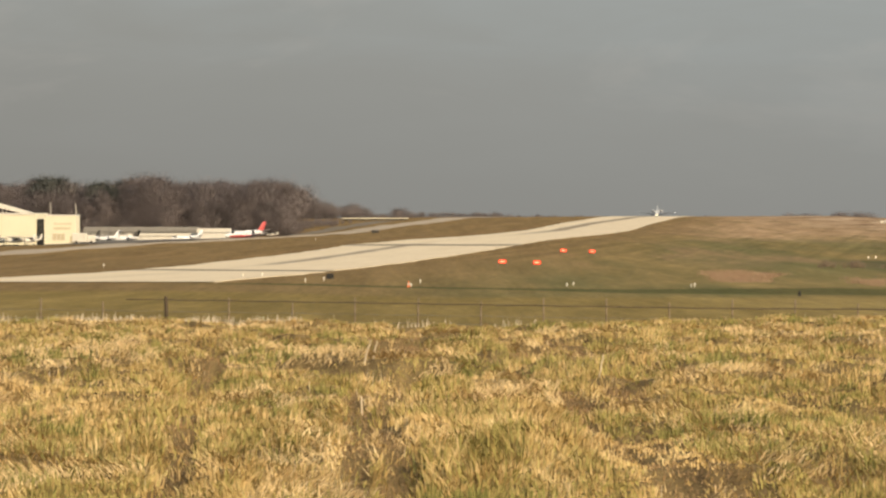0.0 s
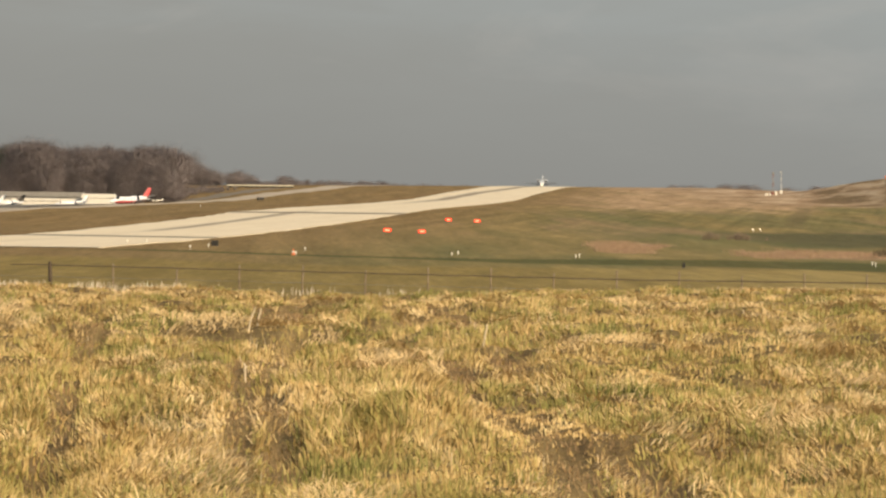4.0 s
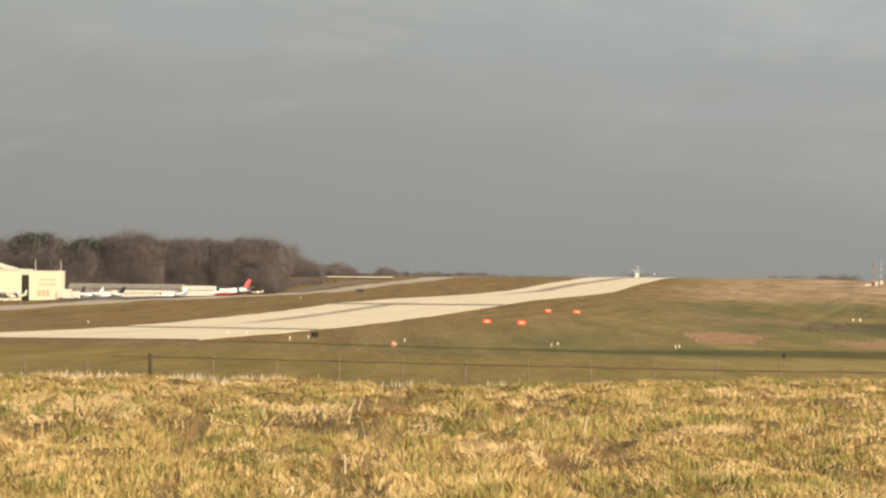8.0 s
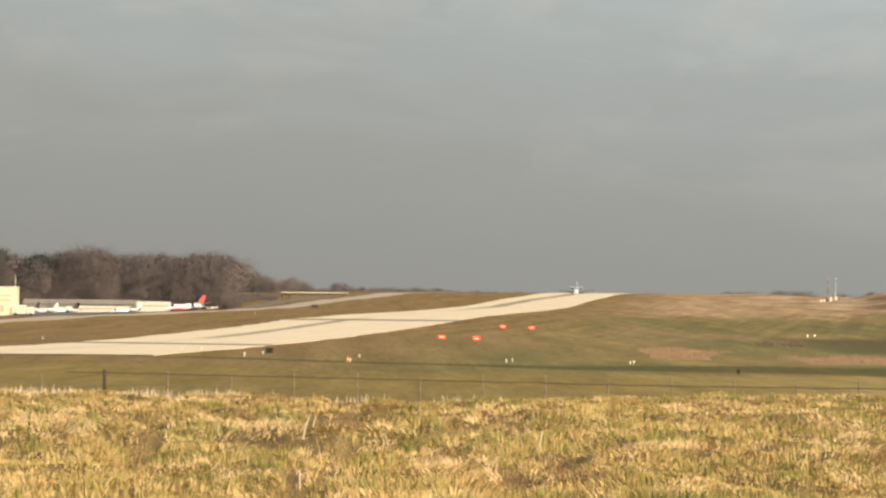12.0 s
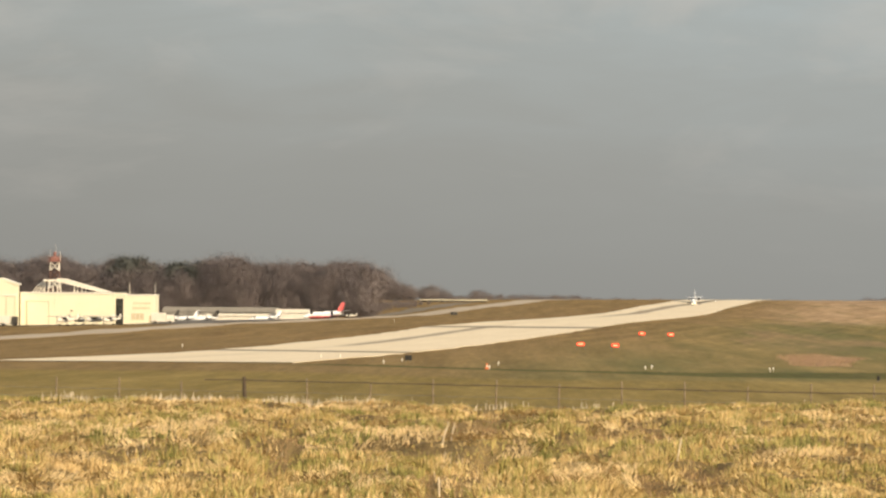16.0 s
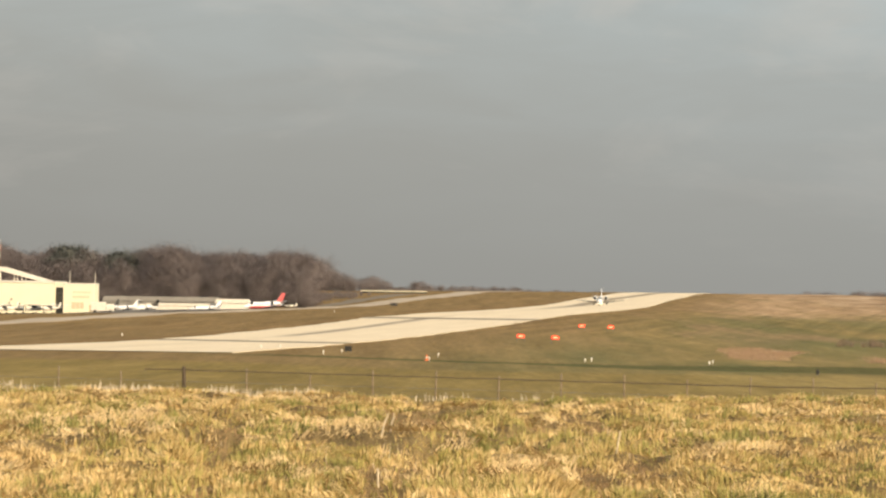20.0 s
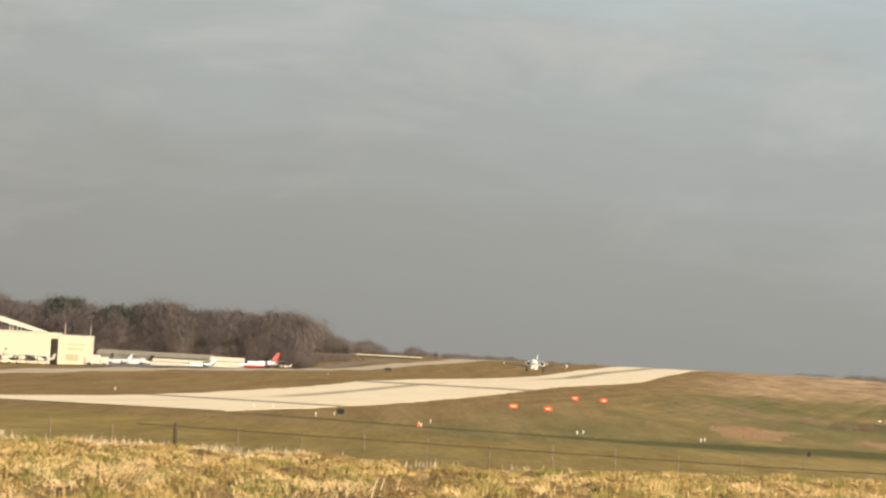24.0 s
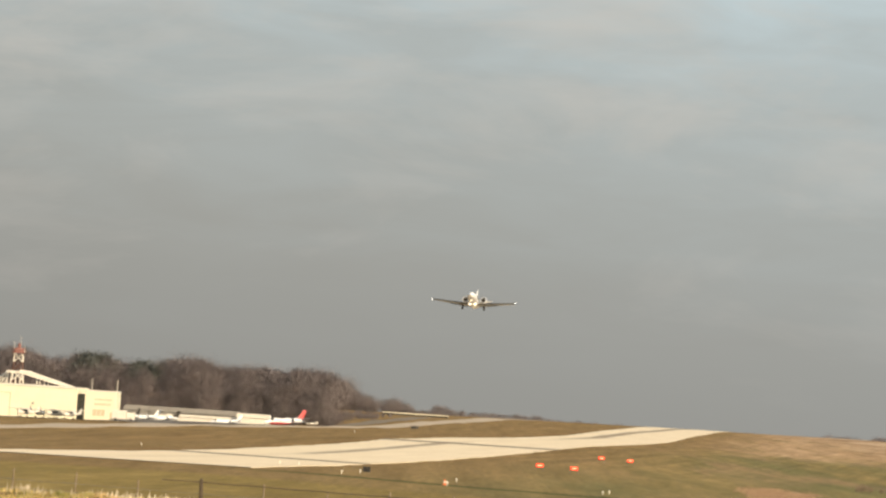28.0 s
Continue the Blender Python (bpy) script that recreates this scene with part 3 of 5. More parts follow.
def land(x, y):
    """Height of the ground at a place."""
    x, y = np.asarray(x, dtype=float), np.asarray(y, dtype=float)
    s = x - runway_x(y)
    far = np.interp(y, GRID, RISE) + EYE
    far = far - 0.55 * step(s, 17, 42) * (1 - step(y, 900, 1500))
    far = far - np.clip(-(s + 16) * 0.0168, 0, 2.3) * (1 - 0.6 * step(y, 1450, 1800))
    far = far - 0.9 * step(y, 1150, 1250) * (1 - step(y, 1450, 1650)) * step(-s, 72, 90)
    far = far - 0.45 * step(-s, 90, 105) * step(y, 990, 1050) * (1 - step(y, 1120, 1180))
    far = far + 7.5 * step(x, 146, 184) * (1 - step(x, 270, 360)) * np.exp(-((y - 1400) / 190) ** 2 / 2)
    far = far + (value_noise(x, y, 37, 5) - 0.5) * 0.35 * step(np.abs(s), 18, 40) * step(y, 420, 520)
    far = far - 1.5 * step(s, 70, 115) * step(y, 1480, 1700)
    # the ditch
    line = y - 431 - 0.45 * np.minimum(x, 0) + 1.55 * np.clip(x - 5, 0, 11) + 1.5 * np.clip(x - 36, 0, 15)
    far = far - 0.06 * np.exp(-(line / (8.0 + 0.3 * np.clip(x - 14, 0, 50))) ** 2) * step(x, -26, 4)
    road = -3.60 - 0.011 * np.clip(x + 4, -60, 60)
    mid = road + (far - road) * step(y, 213, 400)
    near = (value_noise(x, y, 5.5, 2) - 0.5) * 0.16 + (value_noise(x, y, 1.3, 3) - 0.5) * 0.05
    lump = step(value_noise(x, y * 0.45, 0.55, 8), 0.3, 0.85) * 0.115 + value_noise(x, y, 0.25, 9) * 0.035
    near = near + lump * (1 - step(y, 90, 104)) - 0.07 - (0.27 + 0.12 * (1 - step(x, 2, 9)) - 0.05 * step(x, 9, 14)) * step(y, 62, 84) - 0.06 * rut_depth(x, y)
    z = near + (mid - near) * step(y, 80, 200)
    near_only = y < 80
    return np.where(near_only, near, z)


def ground_sheet():
    """One sheet of ground round the camera to the horizon, finest where it is seen."""
    az = np.concatenate([np.arange(-180, -12, 6.0), np.arange(-12, -7.5, 0.5), np.arange(-7.5, 9.0, 0.075), np.arange(9.0, 12, 0.5), np.arange(12, 180, 6.0)])
    rows = [1.5]
    while rows[-1] < 4900:
        r = rows[-1]
        rows.append(r + (0.35 if r < 20 else 0.45 if r < 95 else 2.0 if r < 300 else 3.0 if r < 600 else 6.0 if r < 2000 else 60.0))
    rows = np.array(rows)
    a, r = np.meshgrid(np.radians(az), rows)
    x, y = r * np.sin(a), r * np.cos(a)
    z = np.where(y > 1.0, land(x, np.maximum(y, 1.0)), (value_noise(x, y, 5.5, 2) - 0.5) * 0.16)
    n, k = len(az), len(rows)
    verts = np.stack([x, y, z], -1).reshape(-1, 3)
    i, j = np.meshgrid(np.arange(n), np.arange(k - 1))
    nxt = (i + 1) % n
    faces = np.stack([j * n + i, j * n + nxt, (j + 1) * n + nxt, (j + 1) * n + i], -1).reshape(-1, 4)
    # close the small hole under the camera
    verts = np.vstack([verts, [[0, 0, 0]]])
    hub = len(verts) - 1
    cap = np.array([[hub, (q + 1) % n, q, q] for q in range(n)])
    me = raw_mesh("ground", verts, faces, GRASS, True)
    bm = bmesh.new()
    bm.from_mesh(me)
    bm.verts.ensure_lookup_table()
    for q in cap:
        bm.faces.new((bm.verts[q[0]], bm.verts[q[1]], bm.verts[q[2]]))
    bmesh.ops.recalc_face_normals(bm, faces=bm.faces)
    bm.to_mesh(me)
    bm.free()
    return tagged(new("ground", me), "olive and tan airfield grass rising to a low hill", "ground", kind="structure")


def strip(name, centre, half, y0, y1, dy, lift, material, label, across=8, ragged=0.0, skirt=0.4, left=None):
    """A pavement strip that follows the land, with sides that go into it."""
    ys = np.arange(y0, y1 + dy, dy)
    us = np.linspace(-half, half, across + 1)
    u, y = np.meshgrid(us, ys)
    if left is not None:  # the left edge runs in and out
        u = np.where(u < 0, u * (left(y) / half), u)
    edge = (value_noise(ys * 1.0, ys * 0 + half, 9.0, 11) - 0.5) * ragged
    edge2 = (value_noise(ys * 1.0, ys * 0 + half, 9.0, 12) - 0.5) * ragged
    u = u + np.outer(edge, (us > half * 0.9)) + np.outer(edge2, (us < -half * 0.9))
    x = centre(y) + u
    z = land(x, y) + lift
    k = across + 3
    x = np.concatenate([x[:, :1] - 0.15, x, x[:, -1:] + 0.15], 1)
    z = np.concatenate([z[:, :1] - skirt, z, z[:, -1:] - skirt], 1)
    yy = np.concatenate([y[:, :1], y, y[:, -1:]], 1)
    uu = np.concatenate([u[:, :1], u, u[:, -1:]], 1)
    verts = np.stack([x, yy, z], -1).reshape(-1, 3)
    i, j = np.meshgrid(np.arange(k - 1), np.arange(len(ys) - 1))
    faces = np.stack([j * k + i, j * k + i + 1, (j + 1) * k + i + 1, (j + 1) * k + i], -1).reshape(-1, 4)
    me = raw_mesh(name, verts, faces, material)
    uv = me.uv_layers.new(name="UVMap")
    flat = np.stack([uu.ravel(), yy.ravel()], -1)[faces.ravel()]
    uv.data.foreach_set("uv", flat.astype(np.float32).ravel())
    return tagged(new(name, me), label, name.split("_")[0], kind="structure")


ground_sheet()
strip("runway", runway_x, RUNWAY_HALF, RUNWAY_NEAR, RUNWAY_FAR, 6.0, 0.07, RUNWAY, "long pale concrete runway with dark rubber streaks and bands", 10, 1.2, left=runway_left)
strip("taxiway", lambda y: runway_x(y) - 71, 5.5, 560.0, 2200.0, 6.0, 0.07, ASPHALT, "worn grey asphalt taxiway beside the grass", 6, 1.0)


strip("asphalt_lane", lambda y: runway_x(y) - 89, 3.6, 1180.0, 1700.0, 6.0, 0.06, LANE, "dark asphalt lane that climbs beside the taxiway", 4, 1.5)


def road_strip():
    xs = np.concatenate([np.arange(-190, -60, 10.0), np.arange(-60, 70, 3.0), np.arange(70, 560, 10.0)])
    vs, fs = [], []
    for off, dz in ((-3.7, -0.3), (-3.5, 0.05), (0, 0.12), (3.5, 0.05), (3.7, -0.3)):
        vs.append(np.stack([xs, np.full_like(xs, 207 + off), land(xs, np.full_like(xs, 207.0)) + dz + 0.1], -1))
    n = len(xs)
    i, j = np.meshgrid(np.arange(n - 1), np.arange(4))
    fs = np.stack([j * n + i, j * n + i + 1, (j + 1) * n + i + 1, (j + 1) * n + i], -1).reshape(-1, 4)
    me = raw_mesh("road", np.concatenate(vs), fs, ROAD)
    tagged(new("road", me), "dark asphalt country road below the grass bank", "road", kind="structure")


road_strip()


def apron():
    xs, ys = np.arange(-190, -36, 4.0), np.arange(990, 1332.1, 6.0)
    x, y = np.meshgrid(xs, ys)
    keep = runway_x(ys) - 77.5
    x = np.minimum(x, keep[:, None])
    verts = np.stack([x, y, land(x, y) + 0.14], -1).reshape(-1, 3)
    n = len(xs)
    i, j = np.meshgrid(np.arange(n - 1), np.arange(len(ys) - 1))
    faces = np.stack([j * n + i, j * n + i + 1, (j + 1) * n + i + 1, (j + 1) * n + i], -1).reshape(-1, 4)
    tagged(new("apron", raw_mesh("apron", verts, faces, APRON)), "grey aircraft apron before the hangars", "apron", kind="structure")


apron()


# ---- near field of dry grass ----
def blade_mesh(name, x, y, z, h, w, lean, turn, face, material, two):
    """Blades as slim leaning triangles, or with a bend in them where two is set."""
    n = len(x)
    dx, dy = np.cos(face) * w / 2, np.sin(face) * w / 2
    tx, ty = np.cos(turn) * np.sin(lean) * h, np.sin(turn) * np.sin(lean) * h
    tz = np.cos(lean) * h
    a = np.stack([x - dx, y - dy, z - 0.02], -1)
    b = np.stack([x + dx, y + dy, z - 0.02], -1)
    t = np.stack([x + tx, y + ty, z + tz], -1)
    if not two:
        v = np.stack([a, b, t], 1).reshape(-1, 3)
        f = np.arange(3 * n).reshape(-1, 3)
        return raw_mesh(name, v, f, material)
    m = np.stack([x + tx * 0.35, y + ty * 0.35, z + tz * 0.62], -1)
    d = np.stack([dx, dy, dx * 0], -1) * 0.8
    v = np.stack([a, b, m + d, m - d, t], 1).reshape(-1, 3)
    k = 5 * np.arange(n)[:, None]
    f = np.concatenate([k + [[0, 1, 2]], k + [[0, 2, 3]], k + [[3, 2, 4]]])
    return raw_mesh(name, v, f, material)


def mat_patch(x, y):
    """Where the dead grass lies flat in mats."""
    return step(0.65 * value_noise(x, y * 0.25, 0.85, 51) + 0.35 * value_noise(x, y * 0.3, 0.3, 52), 0.46, 0.6)


def field(name, y0, y1, count, two, rng, width):
    y = np.sqrt(rng.uniform(y0 ** 1.25, y1 ** 1.25, count) ** 1.6)
    y = np.clip(y, y0, y1)
    x = rng.uniform(-0.135, 0.155, count) * y
    # blades gather in tufts
    tuft = value_noise(x, y * 0.6, 0.13, 31) * 0.55 + value_noise(x, y * 0.25, 0.45, 32) * 0.45
    keep = (rng.rand(count) < 0.2 + 1.1 * step(tuft, 0.36, 0.62)) & (rng.rand(count) > rut_depth(x, y) * 0.95)
    x, y, tuft = x[keep], y[keep], tuft[keep]
    n = len(x)
    tall = 0.035 + 0.12 * step(value_noise(x, y * 0.2, 0.7, 33), 0.25, 0.85) * (0.4 + tuft)
    flat = mat_patch(x, y)
    h = tall * rng.uniform(0.55, 1.35, n) * (1 - 0.45 * flat) * (1 - 0.25 * step(y, 40, 65))
    lean = np.abs(rng.normal(0.85, 0.42, n) + 0.35 * flat + 0.15 * step(y, 40, 65)).clip(0, 1.5)
    turn = rng.normal(0, 0.75, n) + value_noise(x, y * 0.4, 0.32, 34) * 12
    return blade_mesh(name, x, y, land(x, y), h, width * (0.6 + 0.8 * rng.rand(n)) * (0.6 + y / 60), lean, turn, rng.normal(0, 0.7, n), BLADES, two)


RNG = np.random.RandomState(4)
tagged(new("field_grass", field("field_grass", 19, 46, 460000, True, RNG, 0.0105)), "dry straw-coloured field grass with green tufts", "grass", kind="stuff")
tagged(new("field_grass", field("field_grass", 46, 104, 390000, False, RNG, 0.0135)), "dry straw-coloured field grass up to the brow", "grass", kind="stuff")


def matted_straw(count, rng):
    """Flattened straw in mats, combed this way and that."""
    y = np.clip(rng.uniform(19 ** 1.3, 96 ** 1.3, count) ** (1 / 1.3), 19, 96)
    x = rng.uniform(-0.135, 0.155, count) * y
    keep = (mat_patch(x, y) > rng.uniform(0.08, 0.8, count)) & (rut_depth(x, y) < rng.uniform(0.2, 1.0, count))
    x, y = x[keep], y[keep]
    n = len(x)
    turn = value_noise(x, y * 0.3, 0.6, 53) * 9 + rng.normal(0, 0.7, n)
    lift = rng.uniform(0.02, 0.095, n) * (1 - 0.3 * step(y, 40, 65))
    return blade_mesh("straw_mats", x, y, land(x, y) + lift, rng.uniform(0.08, 0.21, n), 0.0045 + 0.00016 * y, rng.uniform(1.2, 1.6, n), turn, turn + 1.57 + rng.normal(0, 0.5, n), STRAW_MAT, True)


tagged(new("straw_mats", matted_straw(270000, RNG)), "bleached straw flattened into mats over the field", "straw", kind="stuff")


def rut_thatch(count, rng):
    """Short brown thatch in the old wheel ruts."""
    y = np.clip(rng.uniform(19 ** 1.3, 84 ** 1.3, count) ** (1 / 1.3), 19, 84)
    x = rng.uniform(-0.135, 0.155, count) * y
    keep = rut_depth(x, y) > rng.uniform(0.25, 0.9, count)
    x, y = x[keep], y[keep]
    n = len(x)
    return blade_mesh("rut_thatch", x, y, land(x, y), rng.uniform(0.02, 0.075, n), 0.005 + 0.00014 * y, np.abs(rng.normal(0.9, 0.4, n)), rng.uniform(0, 6.28, n), rng.normal(0, 0.8, n), RUT_BLADES, False)


tagged(new("rut_thatch", rut_thatch(420000, RNG)), "short brown dead thatch in old wheel ruts", "thatch", kind="stuff")


def tufts(name, count, blades_each, high, material, seed, cut, rng, wild):
    """Clumps of taller grass that fan out from their roots."""
    y = np.clip(rng.uniform(21 ** 1.35, 98 ** 1.35, count) ** (1 / 1.35), 21, 98)
    x = rng.uniform(-0.13, 0.15, count) * y
    keep = (value_noise(x, y * 0.3, 1.1, seed) > cut) & (rut_depth(x, y) < 0.5)
    x, y = x[keep], y[keep]
    big = rng.uniform(0.6, 1.35, len(x))
    sway = rng.uniform(0, 6.28, len(x))
    k = np.repeat(np.arange(len(x)), blades_each)
    a, r = rng.uniform(0, 6.28, len(k)), np.abs(rng.normal(0, 0.085, len(k))) * big[k]
    bx, by = x[k] + np.cos(a) * r * 1.5, y[k] + np.sin(a) * r
    lean = np.clip(0.15 + r * 3.2 + rng.normal(0, wild, len(k)), 0, 1.3)
    turn = np.where(rng.rand(len(k)) < 0.6, a, sway[k] + rng.normal(0, 0.5, len(k)))
    h = high * big[k] * rng.uniform(0.5, 1.2, len(k))
    return blade_mesh(name, bx, by, land(bx, by), h, (0.0045 + 0.00011 * by) * rng.uniform(0.7, 1.3, len(k)), lean, turn, rng.normal(0, 0.7, len(k)), material, True)


tagged(new("green_tufts", tufts("green_tufts", 3400, 46, 0.105, GREEN_BLADES, 36, 0.58, RNG, 0.25)), "fresh green grass tufts among the dry straw", "grass", kind="stuff")
tagged(new("straw_tufts", tufts("straw_tufts", 3600, 34, 0.11, BLADES, 37, 0.4, RNG, 0.35)), "bleached bunches of taller dead grass", "grass", kind="stuff")


def reeds(name, x, y, h, w, material, label, category="reeds", wild=0.12):
    n = len(x)
    me = blade_mesh(name, x, y, land(x, y), h, w, np.abs(RNG.normal(0.08, wild, n)), RNG.uniform(0, 6.28, n), RNG.normal(0, 0.5, n), material, True)
    return tagged(new(name, me), label, category, kind="stuff")


def ground_at(x, y):
    return float(land(np.array([x]), np.array([y]))[0])


def thing(name, x, y, label, category, group="", rz=0.0, z=None):
    ob = new(name)
    ob.matrix_basis = pose(x, y, ground_at(x, y) if z is None else z, 0, 0, rz)
    return tagged(ob, label, category, group)


# pale dry stalks that stand along the brow
n = 760
rx = RNG.uniform(-11.5, -2.9, n)
rx = rx[value_noise(rx, rx * 0, 0.5, 41) > 0.2]
ry = RNG.uniform(92.0, 99.0, len(rx))
reeds("dry_stalks", rx, ry, RNG.uniform(0.12, 0.25, len(rx)), np.full(len(rx), 0.016), STALK, "pale dry weed stalks standing along the brow", "weeds")
rx = np.concatenate([RNG.normal(-0.42, 0.2, 34), RNG.normal(1.5, 0.2, 14), RNG.uniform(-2.6, 11, 60)])
ry = RNG.uniform(94, 100, len(rx))
reeds("dry_stalks", rx, ry, RNG.uniform(0.12, 0.27, len(rx)), np.full(len(rx), 0.017), STALK, "scattered pale weed stalks on the grassy brow", "weeds")
rx = RNG.uniform(-0.118, 0.13, 350)
ry = RNG.uniform(22, 78, len(rx))
rx = np.concatenate([rx * ry, (-0.83, -0.80, -0.76, -0.70, -0.67, 1.62, 1.66)])  # and a few taller weeds by the ruts
ry = np.concatenate([ry, (50.0, 50.2, 49.8, 50.1, 50.4, 52.0, 52.2)])
reeds("seed_stems", rx, ry, np.concatenate([RNG.uniform(0.05, 0.13, 350), (0.24, 0.19, 0.26, 0.22, 0.16, 0.2, 0.16)]), 0.003 + ry * 0.00008, REED, "thin bleached seed stems in the field grass", "grass stems")


def leaning_weed(x, y, high, dx, label):
    w = thing("dead_weed", x, y, label, "weed", "dead weeds by the ruts")
    part("stem", Mesh().tube([(0, 0, -0.03), (dx * 0.4, 0, high * 0.5), (dx, 0.01, high)], [0.011, 0.010, 0.006], 6), REED, w)
    for k in range(3):
        s = 0.6 + 0.14 * k
        part("twig", Mesh().tube([(dx * s, 0, high * s), (dx * s + (0.02 if k % 2 else -0.015), 0.01, high * (s + 0.10))], [0.006, 0.003], 5), REED, w)


leaning_weed(-0.89, 52.2, 0.27, 0.085, "bleached dead weed stem leaning over the grass")
leaning_weed(-0.80, 53.0, 0.21, 0.05, "short bleached weed stem beside a taller one")
leaning_weed(1.64, 48.5, 0.23, 0.04, "bleached dead weed stem at a bare rut")
leaning_weed(-0.68, 38.8, 0.17, -0.004, "short pale upright weed stem")


# ---- fence ----
def fence():
    base = thing("wire_fence", 4.2, 221.0, "old wire fence with weathered posts and a sagging top rail", "fence")
    ox, oz = 4.0, base.matrix_basis.translation.z
    slim, stout = Mesh(), Mesh()
    slim.tube([(0, 0, -0.6), (0, 0, 0.7), (0.01, 0, 1.3)], [0.046, 0.044, 0.042], 8)
    stout.tube([(0, 0, -0.6), (0, 0, 0.6), (-0.02, 0, 1.36)], [0.10, 0.095, 0.085], 8)
    slim, stout = slim.data("post", PALE_POST), stout.data("post", POST)
    k = 0
    for x in np.arange(-28.4, 33.0, 3.0):
        g = ground_at(x, 221.0)
        kind = stout if k == 5 else slim
        top = -2.13 - (0.18 if (k % 3 == 1 and kind is slim) else 0) - 0.006 * max(x, 0)
        part("post", kind, None, base, m=pose(x - ox, 0, g - oz + (top - g - 1.3), 0, RNG.uniform(-1.5, 1.5), 0))
        k += 1
    for drop, r, x0 in ((0.0, 0.03, -15.3), (0.55, 0.012, -28.4), (0.95, 0.012, -28.4)):
        pts = []
        for x in np.arange(x0, 33.2, 1.5):
            z = -2.19 - 0.0155 * (x + 15.3) if x < 14 else -2.644 - 0.004 * (x - 14)
            pts.append((x - ox, -0.06, z - drop - oz - 0.03 * math.sin((x + 28.4) / 3.0 * math.pi) ** 2))
        part("rail" if r > 0.02 else "wire", Mesh().tube(pts, r, 6), POST if r > 0.02 else STEEL, base, "dark sagging top rail" if r > 0.02 else "")


fence()


# ---- aircraft ----
def ring(y, cz, rx, rz, n=20, flat=0.0):
    return [(rx * math.cos(a), y, cz + rz * math.sin(a) * (1 - flat * (math.sin(a) < 0))) for a in [2 * math.pi * i / n for i in range(n)]]


def airfoil(chord, thick):
    top = [(0.0, 0.0), (0.05, 0.45), (0.2, 0.85), (0.4, 1.0), (0.7, 0.6), (1.0, 0.04)]
    return [(c * chord, t * thick * 0.62) for c, t in top] + [(c * chord, -t * thick * 0.38) for c, t in reversed(top[1:-1])]


def lifting(root, tip, root_chord, tip_chord, thick, upright=False):
    """A wing, fin or tailplane from root to tip; chords run backwards along +y."""
    rings = []
    for k in (0.0, 0.06, 0.5, 0.94, 1.0):
        p = Vector(root).lerp(Vector(tip), k)
        c = (root_chord + (tip_chord - root_chord) * k) * (0.86 if k == 1.0 else 1)
        prof = airfoil(c, thick * c * (0.4 if k == 1.0 else 1))
        rings.append([(p.x + t, p.y + a, p.z) if upright else (p.x, p.y + a, p.z + t) for a, t in prof])
    m = Mesh().loft(rings)
    m.smooth = True
    return m


